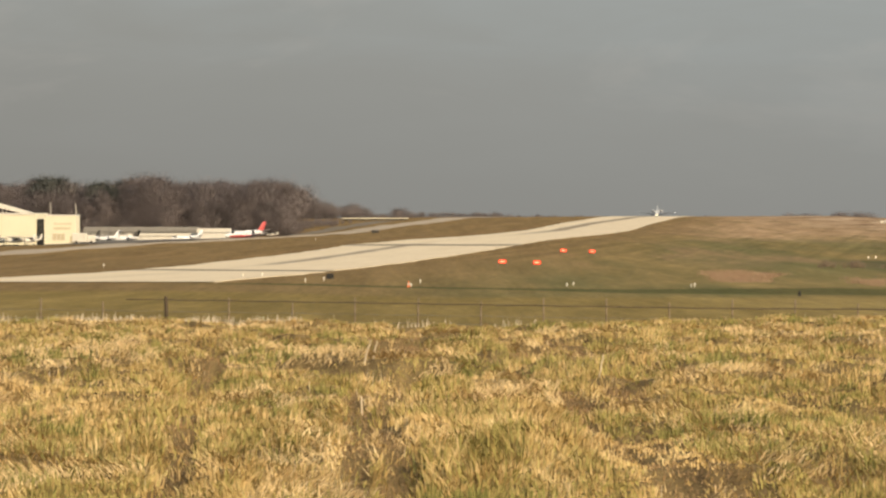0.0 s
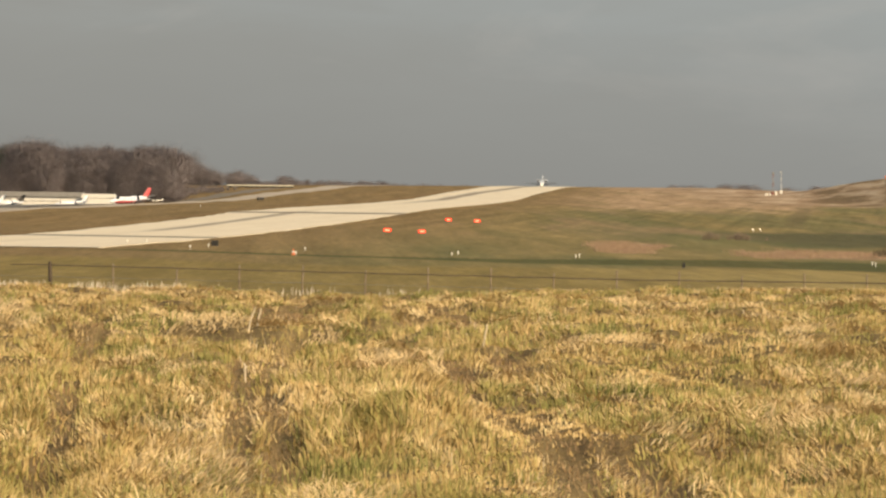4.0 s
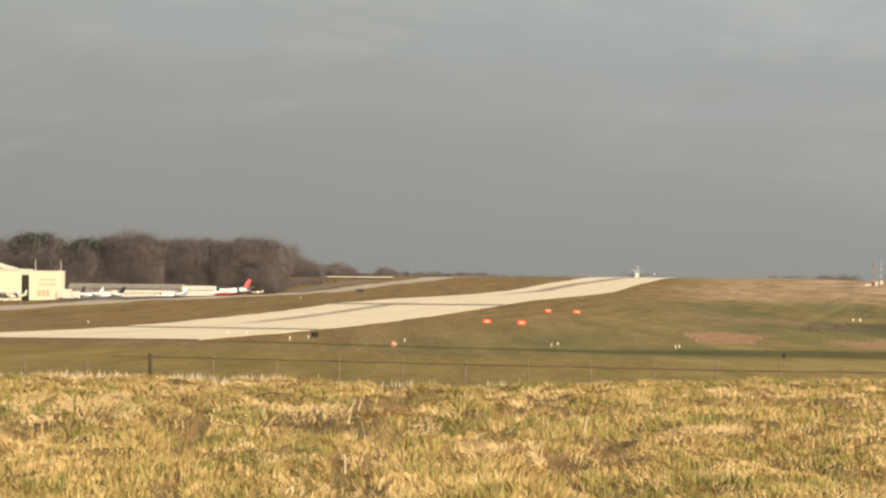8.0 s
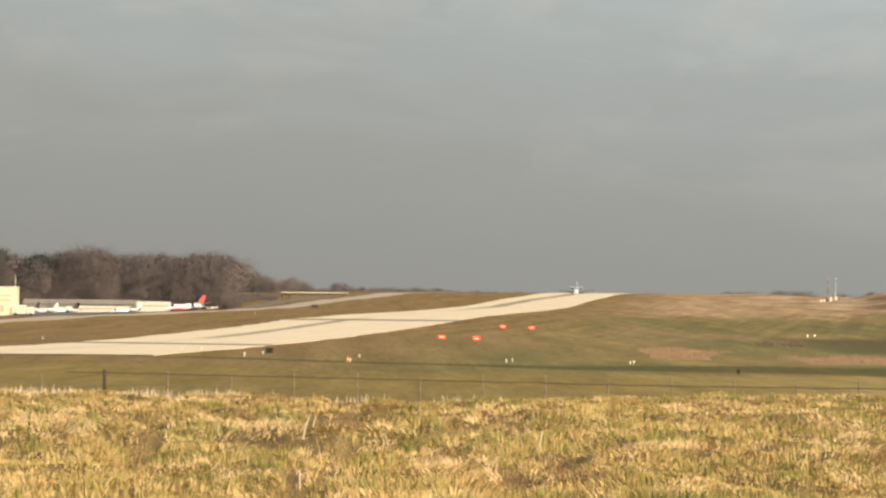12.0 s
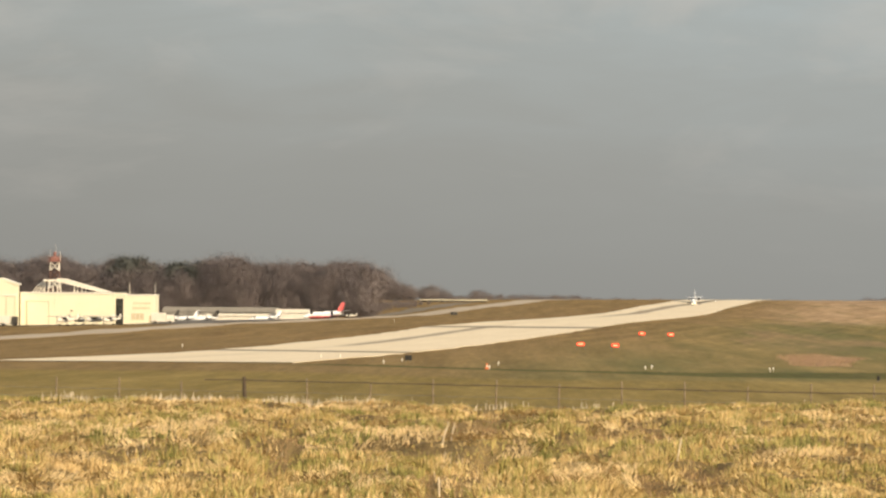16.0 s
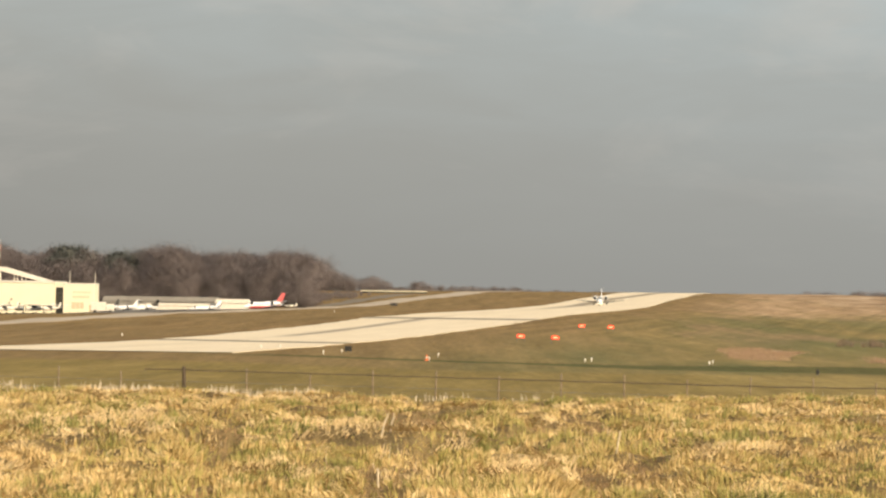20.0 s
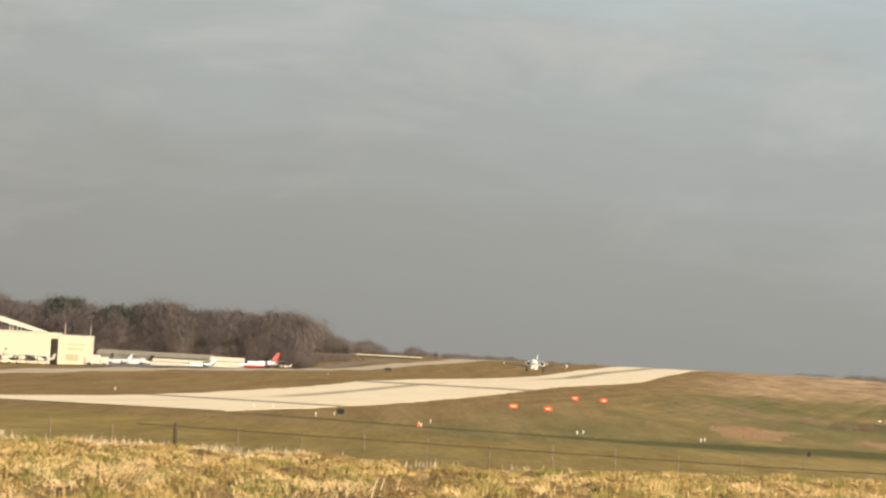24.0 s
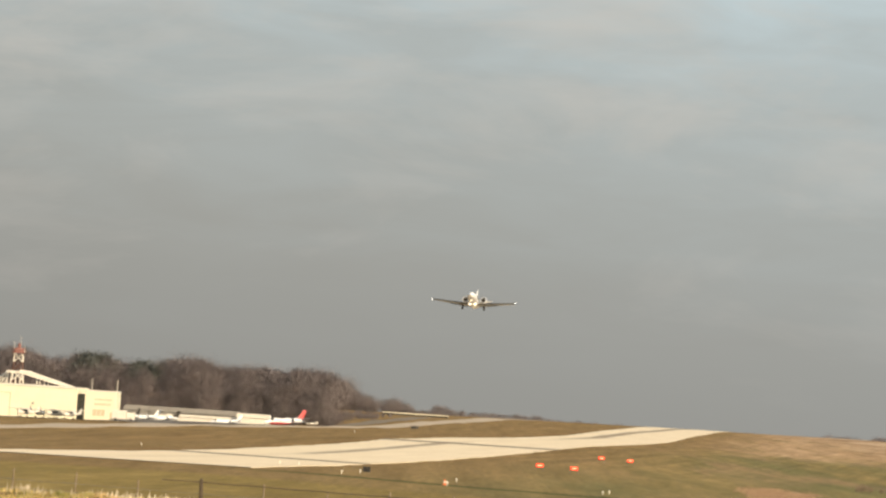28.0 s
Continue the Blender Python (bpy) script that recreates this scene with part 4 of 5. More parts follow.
def business_jet(name, x, y, rz, label, fin_paint=None, belly=None, high_tail=False, lit=False, group="", scale=1.0, dark_fin=False):
    """A twin-engined business jet, nose to -y, standing at its wheels."""
    fin_paint = fin_paint or JET_WHITE
    jet = thing(name, x, y, label, "aeroplane", group, rz)
    # fuselage
    stations = ((-7.3, 1.62, 0.06, 0.06), (-7.1, 1.63, 0.24, 0.22), (-6.6, 1.68, 0.44, 0.40), (-5.8, 1.76, 0.64, 0.58), (-5.0, 1.88, 0.78, 0.76), (-4.2, 2.0, 0.86, 0.90), (-3.2, 2.03, 0.89, 0.93),
                (0.0, 2.03, 0.89, 0.93), (2.5, 2.04, 0.87, 0.91), (4.2, 2.14, 0.74, 0.78), (5.6, 2.30, 0.52, 0.56), (6.9, 2.48, 0.26, 0.30), (7.5, 2.56, 0.10, 0.12))
    m = Mesh().loft([ring(*s) for s in stations])
    m.smooth = True
    body = part("fuselage", m, JET_WHITE, jet)
    if belly:
        m = Mesh()
        rings = [[(rx_ * 1.015 * math.cos(a), yy, cz + rz_ * 1.015 * math.sin(a)) for a in [math.pi * (1.06 + 0.88 * i / 10) for i in range(11)]] for yy, cz, rx_, rz_ in stations[3:11]]
        v = [p for r in rings for p in r]
        m.add(v, [(i * 11 + j, i * 11 + j + 1, (i + 1) * 11 + j + 1, (i + 1) * 11 + j) for i in range(len(rings) - 1) for j in range(10)])
        m.smooth = True
        part("belly_stripe", m, belly, jet, "red painted belly")
    # cockpit glass and cabin windows
    for side in (-1, 1):
        m = Mesh()
        v = [(side * r_ * math.cos(a), yy, cz + rr * math.sin(a)) for yy, cz, r_, rr in ((-5.15, 1.88, 0.78, 0.77), (-4.75, 1.94, 0.835, 0.845), (-4.25, 2.01, 0.88, 0.92)) for a in (0.42, 0.8, 1.2, 1.5)]
        m.add(v, [(i * 4 + j, i * 4 + j + 1, (i + 1) * 4 + j + 1, (i + 1) * 4 + j) for i in range(2) for j in range(3)])
        m.smooth = True
        part("windscreen", m, DARK_GLASS, jet, "dark cockpit windscreen")
        for k in range(5):
            part("cabin_window", Mesh().tube([(side * 0.80, -2.9 + k * 0.95, 2.32), (side * 0.875, -2.9 + k * 0.95, 2.34)], [0.17, 0.16], 10), DARK_GLASS, jet)
    # wings, tail
    for side in (-1, 1):
        # the lit jet's wings and flaps carry their shade as grey colour
        wing = part("wing", lifting((side * 0.5, -0.7, 1.30), (side * 7.45, 0.75, 2.12), 2.7, 1.05, 0.10), WING_SHADE if lit else JET_WHITE, jet)
        part("de_ice_boot", lifting((side * 0.9, -0.66, 1.345), (side * 7.4, 0.70, 2.115), 0.42, 0.2, 0.5), BLACK, wing, "dark rubber strip along the leading edge")
        part("flap", Mesh().box(side * 2.7, 1.72, 1.46, 3.2, 0.5, 0.05, 0.02, pose(0, 0, 0, 16, -6.7 * side, 0)), WING_SHADE if lit else JET_WHITE, wing)
        if lit:
            part("wingtip_light", Mesh().tube([(side * 7.47, 0.9, 2.12), (side * 7.54, 0.85, 2.13), (side * 7.6, 1.05, 2.13)], [0.05, 0.075, 0.03], 8), LAMP_WHITE, wing, "bright white wingtip light")
        nac = part("engine_nacelle", nacelle(side), JET_WHITE, jet)
        part("intake", Mesh().tube([(side * 1.62, 1.83, 2.6), (side * 1.62, 2.1, 2.6), (side * 1.62, 2.5, 2.6)], [0.43, 0.40, 0.1], 16), BLACK, nac, "dark engine intake")
        part("exhaust", Mesh().tube([(side * 1.62, 4.75, 2.62), (side * 1.62, 5.0, 2.62)], [0.30, 0.27], 14), STEEL, nac)
        part("pylon", Mesh().box(side * 1.02, 3.5, 2.5, 0.75, 1.6, 0.16, 0.05), JET_WHITE, jet)
        tz = 5.3 if high_tail else 3.0
        ty = 6.9 if high_tail else 5.7
        part("tailplane", lifting((side * 0.05, ty, tz), (side * 2.9, ty + 0.75, tz + (0.05 if high_tail else 0.42)), 1.5, 0.75, 0.11), JET_WHITE if not dark_fin else fin_paint, jet)
    part("fin", lifting((0, 4.3, 2.55), (0, 6.75, 5.5), 2.8, 1.35, 0.10, True), fin_paint, jet, "red tail fin" if fin_paint is RED else "")
    # undercarriage
    for gx, gy, r in ((-1.95, 0.75, 0.30), (1.95, 0.75, 0.30), (0.0, -5.1, 0.20)):
        leg = part("gear_leg", Mesh().tube([(gx, gy, r), (gx, gy - 0.02, r + 0.35), (gx * 0.98, gy - 0.05, 1.15)], [0.09, 0.10, 0.12], 8), DARK, jet)
        part("wheel", Mesh().tube([(gx - 0.17, gy, r), (gx - 0.14, gy, r), (gx + 0.14, gy, r), (gx + 0.17, gy, r)], [r * 0.7, r, r, r * 0.7], 16), BLACK, leg)
        part("gear_door", Mesh().box(gx + (0.22 if gx >= 0 else -0.22), gy, 0.8, 0.03, 0.5, 0.5, 0.01), JET_WHITE, leg)
    if lit:
        for side in (-1, 1):
            part("landing_light", Mesh().tube([(side * 0.45, -1.45, 1.12), (side * 0.45, -1.25, 1.14)], [0.24, 0.2], 12), LAMP_WARM, jet, "glowing landing light under the belly")
        part("nose_light", Mesh().tube([(0, -5.36, 0.95), (0, -5.22, 0.95)], [0.13, 0.1], 10), LAMP_WARM, jet)
    for p in jet.children:  # the body sits low on short legs
        if p.name.split(".")[0] != "gear_leg":
            p.matrix_basis = Matrix.Translation((0, 0, -0.5))
    if scale != 1.0:
        jet.matrix_basis = jet.matrix_basis @ Matrix.Scale(scale, 4)
    return jet


def nacelle(side):
    prof = ((1.86, 0.42), (1.74, 0.47), (1.84, 0.53), (2.3, 0.58), (3.3, 0.58), (4.3, 0.46), (4.8, 0.34), (4.82, 0.28))
    rings = [[(side * 1.62 + r * math.cos(a), y, 2.6 + r * math.sin(a)) for a in [2 * math.pi * i / 20 for i in range(20)]] for y, r in prof]
    m = Mesh().loft(rings, cap=False)
    m.smooth = True
    return m


taking_off = business_jet("business_jet", 90, 1980, -4.7, "white twin-engine business jet taking off with its lights on", lit=True)

parked = "jets parked on the apron"
business_jet("business_jet", -53.3, 1244, -46, "parked white jet with a red tail fin and red belly", RED, RED, group=parked, scale=0.98)
business_jet("business_jet", -92.6, 1262, -62, "parked white jet with a high white tail", group=parked, high_tail=True, scale=0.66)
business_jet("business_jet", -88.0, 1272, -66, "parked white jet with a dark tail fin", DARK, group=parked, dark_fin=True, high_tail=True, scale=0.66)
business_jet("business_jet", -95.6, 1245, -35, "parked white jet with a dark tail behind a fuel truck", DARK, group=parked, scale=0.7)
business_jet("business_jet", -70.5, 1270, -70, "small white jet parked before the grey shed", group=parked, scale=0.62)


def light_plane(x, y, rz, label, paint=None, scale=1.0):
    """A small propeller aeroplane with a high wing, nose to -y."""
    p = thing("light_plane", x, y, label, "aeroplane", "light planes on the apron", rz)
    paint = paint or WHITE
    m = Mesh().loft([ring(*s, n=14) for s in ((-2.2, 1.2, 0.12, 0.14), (-2.0, 1.2, 0.42, 0.4), (-0.9, 1.3, 0.55, 0.55), (0.8, 1.35, 0.5, 0.6), (2.6, 1.4, 0.25, 0.3), (4.6, 1.5, 0.08, 0.12))])
    m.smooth = True
    part("fuselage", m, paint, p)
    for side in (-1, 1):
        part("wing", lifting((side * 0.1, -0.9, 2.0), (side * 5.4, -0.75, 2.15), 1.55, 1.15, 0.12), paint, p)
        part("strut", Mesh().tube([(side * 0.5, -0.4, 0.95), (side * 2.7, -0.4, 2.02)], 0.035, 6), paint, p)
        part("tailplane", lifting((side * 0.05, 3.9, 1.5), (side * 1.7, 4.15, 1.52), 1.0, 0.6, 0.1), paint, p)
        part("wheel", Mesh().tube([(side * 1.1 - 0.07, -0.1, 0.22), (side * 1.1 + 0.07, -0.1, 0.22)], 0.22, 12), BLACK, p)
        part("gear_leg", Mesh().tube([(side * 1.1, -0.1, 0.25), (side * 0.3, -0.15, 0.95)], 0.04, 6), paint, p)
        part("side_window", Mesh().box(side * 0.53, -0.35, 1.62, 0.05, 1.3, 0.36, 0.02), DARK_GLASS, p)
    part("fin", lifting((0, 3.5, 1.5), (0, 4.4, 2.7), 1.2, 0.6, 0.1, True), paint, p)
    part("propeller", Mesh().box(0, -2.3, 1.2, 0.14, 0.05, 1.9, 0.02), DARK, p)
    part("windscreen", Mesh().box(0, -1.12, 1.7, 0.86, 0.06, 0.42, 0.02, pose(0, 0, 0, -30, 0, 0)), DARK_GLASS, p)
    part("nose_wheel", Mesh().tube([(-0.06, -1.6, 0.19), (0.06, -1.6, 0.19)], 0.19, 12), BLACK, p)
    p.matrix_basis = p.matrix_basis @ Matrix.Scale(scale, 4)
    return p


light_plane(-106.0, 1072, -40, "small white high-wing plane before the long hangar")
light_plane(-103.0, 1077, 35, "small white plane with its nose to the hangar")
light_plane(-98.6, 1070, -65, "small white plane parked by the hangar's end")
light_plane(-95.2, 1068, -30, "small white plane before the square building")
light_plane(-51.4, 1380, -60, "tiny white plane beyond the red-tailed jet", scale=0.55)


# ---- hangars ----
def wall_box(name, x0, x1, y0, y1, z0, z1, material, parent, label=""):
    return part(name, Mesh().box((x0 + x1) / 2, (y0 + y1) / 2, (z0 + z1) / 2, x1 - x0, y1 - y0, z1 - z0, 0.06), material, parent, label)


def gable_hangar():
    h = thing("gable_hangar", -122.3, 1088.0, "cream metal hangar with a low gable roof and sliding doors", "hangar")
    w, e, p, deep = 3.6, 9.8, 11.1, 5.0
    part("wall", Mesh().prism([(-w, -0.4), (w, -0.4), (w, e), (0, p), (-w, e)], 0, deep), CREAM, h)
    for side in (-1, 1):
        part("roof", Mesh().prism([(0, p + 0.02), (side * (w + 0.5), e - 0.1), (side * (w + 0.5), e + 0.15), (0, p + 0.3)], -0.05, deep + 0.4), WHITE, h)
        part("fascia", Mesh().prism([(0, p - 0.25), (side * (w + 0.4), e - 0.4), (side * (w + 0.4), e - 0.1), (0, p + 0.02)], -0.10, 0.0), CREAM, h)
    part("header", Mesh().box(0, -0.12, 7.2, 6.6, 0.22, 0.35, 0.04), WHITE, h)
    for k in range(3):
        door = part("door_leaf", Mesh().box(-2.16 + k * 2.16, -0.08 - 0.06 * (k % 2), 3.35, 2.1, 0.12, 6.9, 0.03), CREAM, h)
        part("door_rib", Mesh().box(-2.16 + k * 2.16 + 1.0, -0.2, 3.35, 0.08, 0.08, 6.8), TAN_LETTER, door)


def long_hangar():
    h = thing("long_hangar", -106.6, 1092.0, "long cream hangar with a roof hung from a sloping white truss", "hangar")
    x0, x1, top, deep = -11.75, 10.7, 7.7, 34.0
    part("wall", Mesh().box((x0 + x1) / 2, deep / 2, top / 2 - 0.2, x1 - x0, deep, top + 0.4, 0.08), CREAM, h)
    part("parapet", Mesh().box((x0 + x1) / 2, -0.06, top - 0.12, x1 - x0, 0.2, 0.35, 0.04), WHITE, h)
    part("roof", Mesh().box((x0 + x1) / 2, deep / 2, top + 0.05, x1 - x0 - 0.6, deep - 0.6, 0.2, 0.04), GREY, h)
    door = part("hangar_door", Mesh().box(-7.6, -0.08, 2.75, 5.0, 0.16, 5.5, 0.04), CREAM, h)
    for dx in (-2.6, 2.6):
        part("door_jamb", Mesh().box(-7.6 + dx, -0.14, 2.75, 0.14, 0.12, 5.6), TAN_LETTER, door)
    part("door_head", Mesh().box(-7.6, -0.14, 5.62, 5.4, 0.12, 0.16), TAN_LETTER, door)
    for k in range(10):
        part("wall_seam", Mesh().box(-3.6 + k * 1.55, -0.03, 3.6, 0.06, 0.07, 7.0), CREAM, h)
    # the truss on the roof: a platform, a long sloping beam, posts and back struts
    part("truss_platform", Mesh().box(-5.0, 6.0, 10.55, 3.4, 5.0, 0.5, 0.06), WHITE, h)
    part("truss_beam", Mesh().prism([(-3.6, 10.3), (-3.6, 11.1), (-2.2, 11.0), (8.6, 7.95), (8.6, 7.3)], 4.6, 6.4), WHITE, h)
    part("truss_beam", Mesh().prism([(-3.6, 10.3), (-3.6, 11.1), (-2.2, 11.0), (8.6, 7.95), (8.6, 7.3)], 13.6, 15.4), WHITE, h)
    for px, hz in ((-6.6, 10.4), (-5.7, 10.4), (-4.6, 10.4), (-3.5, 10.4), (-2.8, 10.4), (0.5, 9.6), (1.2, 9.5), (2.3, 9.1), (3.2, 8.9)):
        part("truss_post", Mesh().box(px, 5.5, (7.6 + hz) / 2, 0.28, 0.28, hz - 7.6), WHITE, h)
    for k in range(4):
        part("back_strut", Mesh().tube([(-9.6 + k * 0.75, 5.5, 7.7), (-8.1 + k * 0.6, 5.5, 9.4), (-6.6, 5.5, 10.6)], 0.16, 6), WHITE, h)
    for px, pz in ((0.4, 3.4), (2.2, 2.4)):
        part("wall_lamp", Mesh().tube([(px, -0.25, pz), (px, -0.02, pz)], [0.22, 0.16], 10), DARK, h)


def square_building():
    b = thing("square_building", -90.2, 1091.0, "square cream building with tan lettering and two roof aerials", "building")
    part("wall", Mesh().box(0, 6.0, 3.35, 7.5, 12.0, 7.3, 0.06), CREAM, b)
    part("parapet", Mesh().box(0, 6.0, 7.0, 7.7, 12.2, 0.3, 0.05), WHITE, b)
    # the recess's shade is put into a dark block, with bars added
    part("recess", Mesh().box(-4.85, 7.0, 3.0, 1.9, 8.0, 6.2, 0.03), RECESS_SHADE, b, "recessed link to the hangar with its shade in the colour")
    for z in (1.6, 3.2, 4.8):
        part("recess_bar", Mesh().box(-4.85, 2.96, z, 1.8, 0.06, 0.12), STEEL, b)
    for z, w, x in ((5.0, 4.2, 0.6), (3.9, 4.0, 0.5)):
        for k in range(9):
            part("lettering_bar", Mesh().box(x - w / 2 + (k + 0.5) * w / 9, -0.03, z, w / 9 * 0.62, 0.06, 0.42 if z > 4.5 else 0.55, 0.01), TAN_LETTER, b)
    # a tan panel low on the front, with added upright bars
    part("ground_panel", Mesh().box(-0.3, -0.02, 1.9, 2.9, 0.1, 1.5, 0.02), TAN_LETTER, b, "tan panel low on the front wall")
    for k in range(4):
        part("panel_bar", Mesh().box(-1.75 + k * 0.97, -0.08, 1.9, 0.1, 0.08, 1.55), WHITE, b)
    part("door", Mesh().box(2.9, -0.03, 1.05, 1.0, 0.1, 2.1, 0.02), TAN_LETTER, b)
    for x in (-2.3, 3.7):
        part("roof_aerial", Mesh().tube([(x, 1.0, 7.1), (x, 1.0, 9.0), (x + 0.02, 1.0, 10.0)], [0.10, 0.08, 0.05], 6), WHITE, b)


def beacon_tower():
    t = thing("lattice_tower", -114.3, 1132.0, "red and white banded lattice tower with aerials on top", "tower")
    h, w0, w1 = 15.4, 3.2, 2.0
    bands = 7
    for k in range(bands):
        z0, z1 = h * k / bands, h * (k + 1) / bands
        a, b = (w0 + (w1 - w0) * z0 / h) / 2, (w0 + (w1 - w0) * z1 / h) / 2
        mat = DULL_RED if k % 2 else WHITE
        for sx in (-1, 1):
            for sy in (-1, 1):
                part("leg", Mesh().tube([(sx * a, sy * a, z0), (sx * b, sy * b, z1)], 0.12, 6), mat, t)
        for sy in (-1, 1):
            part("brace", Mesh().tube([(-a, sy * a, z0), (b, sy * b, z1)], 0.08, 5), mat, t)
            part("brace", Mesh().tube([(a, sy * a, z0), (-b, sy * b, z1)], 0.08, 5), mat, t)
            part("brace", Mesh().tube([(sy * a, -a, z0), (sy * b, b, z1)], 0.08, 5), mat, t)
            part("girt", Mesh().tube([(-b, sy * b, z1), (b, sy * b, z1)], 0.08, 5), mat, t)
    part("platform", Mesh().box(0, 0, h + 0.1, 3.0, 3.0, 0.25, 0.05), FADED_RED, t)
    part("cabin", Mesh().box(0, 0, h + 0.75, 2.3, 2.3, 1.05, 0.3), FADED_RED, t, "faded red cabin")
    for sx in (-1.4, 1.4):
        part("railing", Mesh().tube([(sx, -1.5, h + 0.2), (sx, -1.5, h + 1.2), (sx, 1.5, h + 1.2), (sx, 1.5, h + 0.2)], 0.04, 5), FADED_RED, t)
    part("beacon", Mesh().tube([(0, 0, h + 1.25), (0, 0, h + 1.6), (0, 0, h + 2.2), (0, 0, h + 2.4)], [0.3, 0.38, 0.38, 0.2], 12), FADED_RED, t)
    for x, top in ((-1.2, 3.0), (0.25, 4.3), (1.3, 2.6)):
        part("aerial", Mesh().tube([(x, 0.4, h + 0.2), (x, 0.4, h + top)], [0.06, 0.03], 5), WHITE, t)


def low_shed(name, x0, x1, y, height, deep, roof, wall, label, bays):
    s = thing(name, (x0 + x1) / 2, y, label, "shed")
    w = (x1 - x0) / 2
    part("wall", Mesh().box(0, deep / 2, height * 0.36, 2 * w, deep, height * 0.72 + 0.6, 0.04), wall, s)
    part("roof", Mesh().prism([(-w - 0.4, height * 0.66), (w + 0.4, height * 0.66), (w + 0.4, height * 0.72), (w, height), (-w, height), (-w - 0.4, height * 0.72)], -0.4, deep + 0.4), roof, s)
    for k in range(bays):
        part("bay_door", Mesh().box(-w + (k + 0.5) * 2 * w / bays, -0.05, height * 0.32, 2 * w / bays * 0.82, 0.1, height * 0.62, 0.02), wall, s)
        if k:
            part("bay_post", Mesh().box(-w + k * 2 * w / bays, -0.08, height * 0.33, 0.22, 0.16, height * 0.66), GREY, s)


gable_hangar()
long_hangar()
square_building()
beacon_tower()
low_shed("grey_shed", -103.0, -70.5, 1332, 3.95, 12, GREY, GREY, "long low grey-roofed hangar row behind the parked jets", 9)
low_shed("white_shed", -87.0, -62.0, 1318, 2.0, 5, WHITE, WHITE, "low white storage row in front of the grey hangars", 2)
low_shed("white_shed", -69.5, -60.5, 1312, 3.3, 8, WHITE, WHITE, "small white storage building beside the red-tailed jet", 1)
# the shelter's dark walls hold the shade of its open side as colour
low_shed("pale_shelter", -37.5, -13.2, 1724, 0.95, 6, CREAM, DARK, "long low shelter with a pale roof on the hill", 8)


# ---- apron vehicles ----
def truck(name, x, y, rz, label, cab, body, long=5.4, high=2.6):
    t = thing(name, x, y, label, "truck", "vehicles on the apron", rz)
    part("body", Mesh().box(0, 0.9, high * 0.58, 2.2, long * 0.62, high * 0.75, 0.12), body, t)
    part("cab", Mesh().prism([(-1.0, 0.55), (1.0, 0.55), (1.0, 1.5), (0.85, 2.25), (-0.85, 2.25), (-1.0, 1.5)], -long * 0.5, -long * 0.18), cab, t)
    part("windscreen", Mesh().box(0, -long * 0.5 - 0.02, 1.85, 1.6, 0.05, 0.6, 0.02), DARK_GLASS, t)
    part("chassis", Mesh().box(0, 0, 0.55, 1.8, long, 0.25, 0.05), DARK, t)
    for sx in (-1, 1):
        for wy in (-long * 0.34, long * 0.3):
            part("wheel", Mesh().tube([(sx * 0.85, wy, 0.42), (sx * 1.1, wy, 0.42)], 0.42, 14), BLACK, t)


truck("tow_tractor", -118.2, 1066, 90, "dark tow tractor with a pale canopy on the apron", DARK, WHITE, 4.2, 2.5)
truck("fuel_truck", -83.8, 1080, 90, "white fuel truck beside the square building", WHITE, WHITE, 5.5, 2.8)
truck("tow_tractor", -95.6, 1250, 60, "dark tractor near the parked jets", DARK, DARK, 4.5, 2.6)
truck("van", -89.5, 1300, 90, "white van before the grey hangar row", WHITE, WHITE, 4.6, 2.1)


# ---- runway lights, signs and markers ----
def approach_lamp(x, y):
    u = thing("approach_lamp_box", x, y, "glowing red approach light box on short legs beside the runway", "light", "red approach lights")
    part("housing", Mesh().prism([(-0.50, 0.5), (0.50, 0.5), (0.53, 0.92), (0.45, 0.98), (-0.45, 0.98), (-0.53, 0.92)], 0, 1.1), ORANGE, u)
    part("lens_frame", Mesh().box(0, -0.03, 0.74, 0.92, 0.06, 0.40, 0.03), LAMP_RED, u, "red glowing filter glass")
    part("lens_core", Mesh().box(0, -0.08, 0.74, 0.60, 0.05, 0.18, 0.02), LAMP_CORE, u, "bright lamp core")
    for sx in (-0.5, 0.5):
        for sy in (0.12, 0.98):
            part("leg", Mesh().tube([(sx, sy, -0.2), (sx, sy, 0.55)], 0.04, 6), STEEL, u)


for x, y in ((7.72, 603), (12.21, 603), (19.33, 744), (23.96, 744)):
    approach_lamp(x, y)


def edge_marker(x, y, tall=0.62, lit=False):
    mk = thing("edge_marker", x, y, "small white edge light on a short stake in the grass", "marker", "white edge markers")
    tall = tall * 0.66
    part("stake", Mesh().tube([(0, 0, -0.1), (0, 0, tall - 0.2)], 0.035, 6), WHITE, mk)
    part("head", Mesh().tube([(0, 0, tall - 0.26), (0, 0, tall - 0.2), (0, 0, tall - 0.04), (0, 0, tall)], [0.045, 0.075, 0.075, 0.035], 10), MARKER_LAMP if lit else WHITE, mk)


MARKERS = ((-2.95, 429, 0.62), (-2.22, 452, 0.62), (11.75, 439, 0.6), (12.55, 446, 0.62), (23.2, 433, 0.6), (23.8, 438, 0.6), (-20.4, 472, 0.6), (-18.6, 476, 0.6),
           (-12.9, 434, 0.65), (-11.55, 449, 0.6), (65.3, 711, 0.75), (66.5, 712, 0.75), (48.2, 409, 0.6), (47.9, 404, 0.6), (-41.9, 572, 0.7), (-27.5, 1000, 0.8))
for x, y, tall in MARKERS:
    edge_marker(x, y, tall, x > 60)  # the far pair is lit


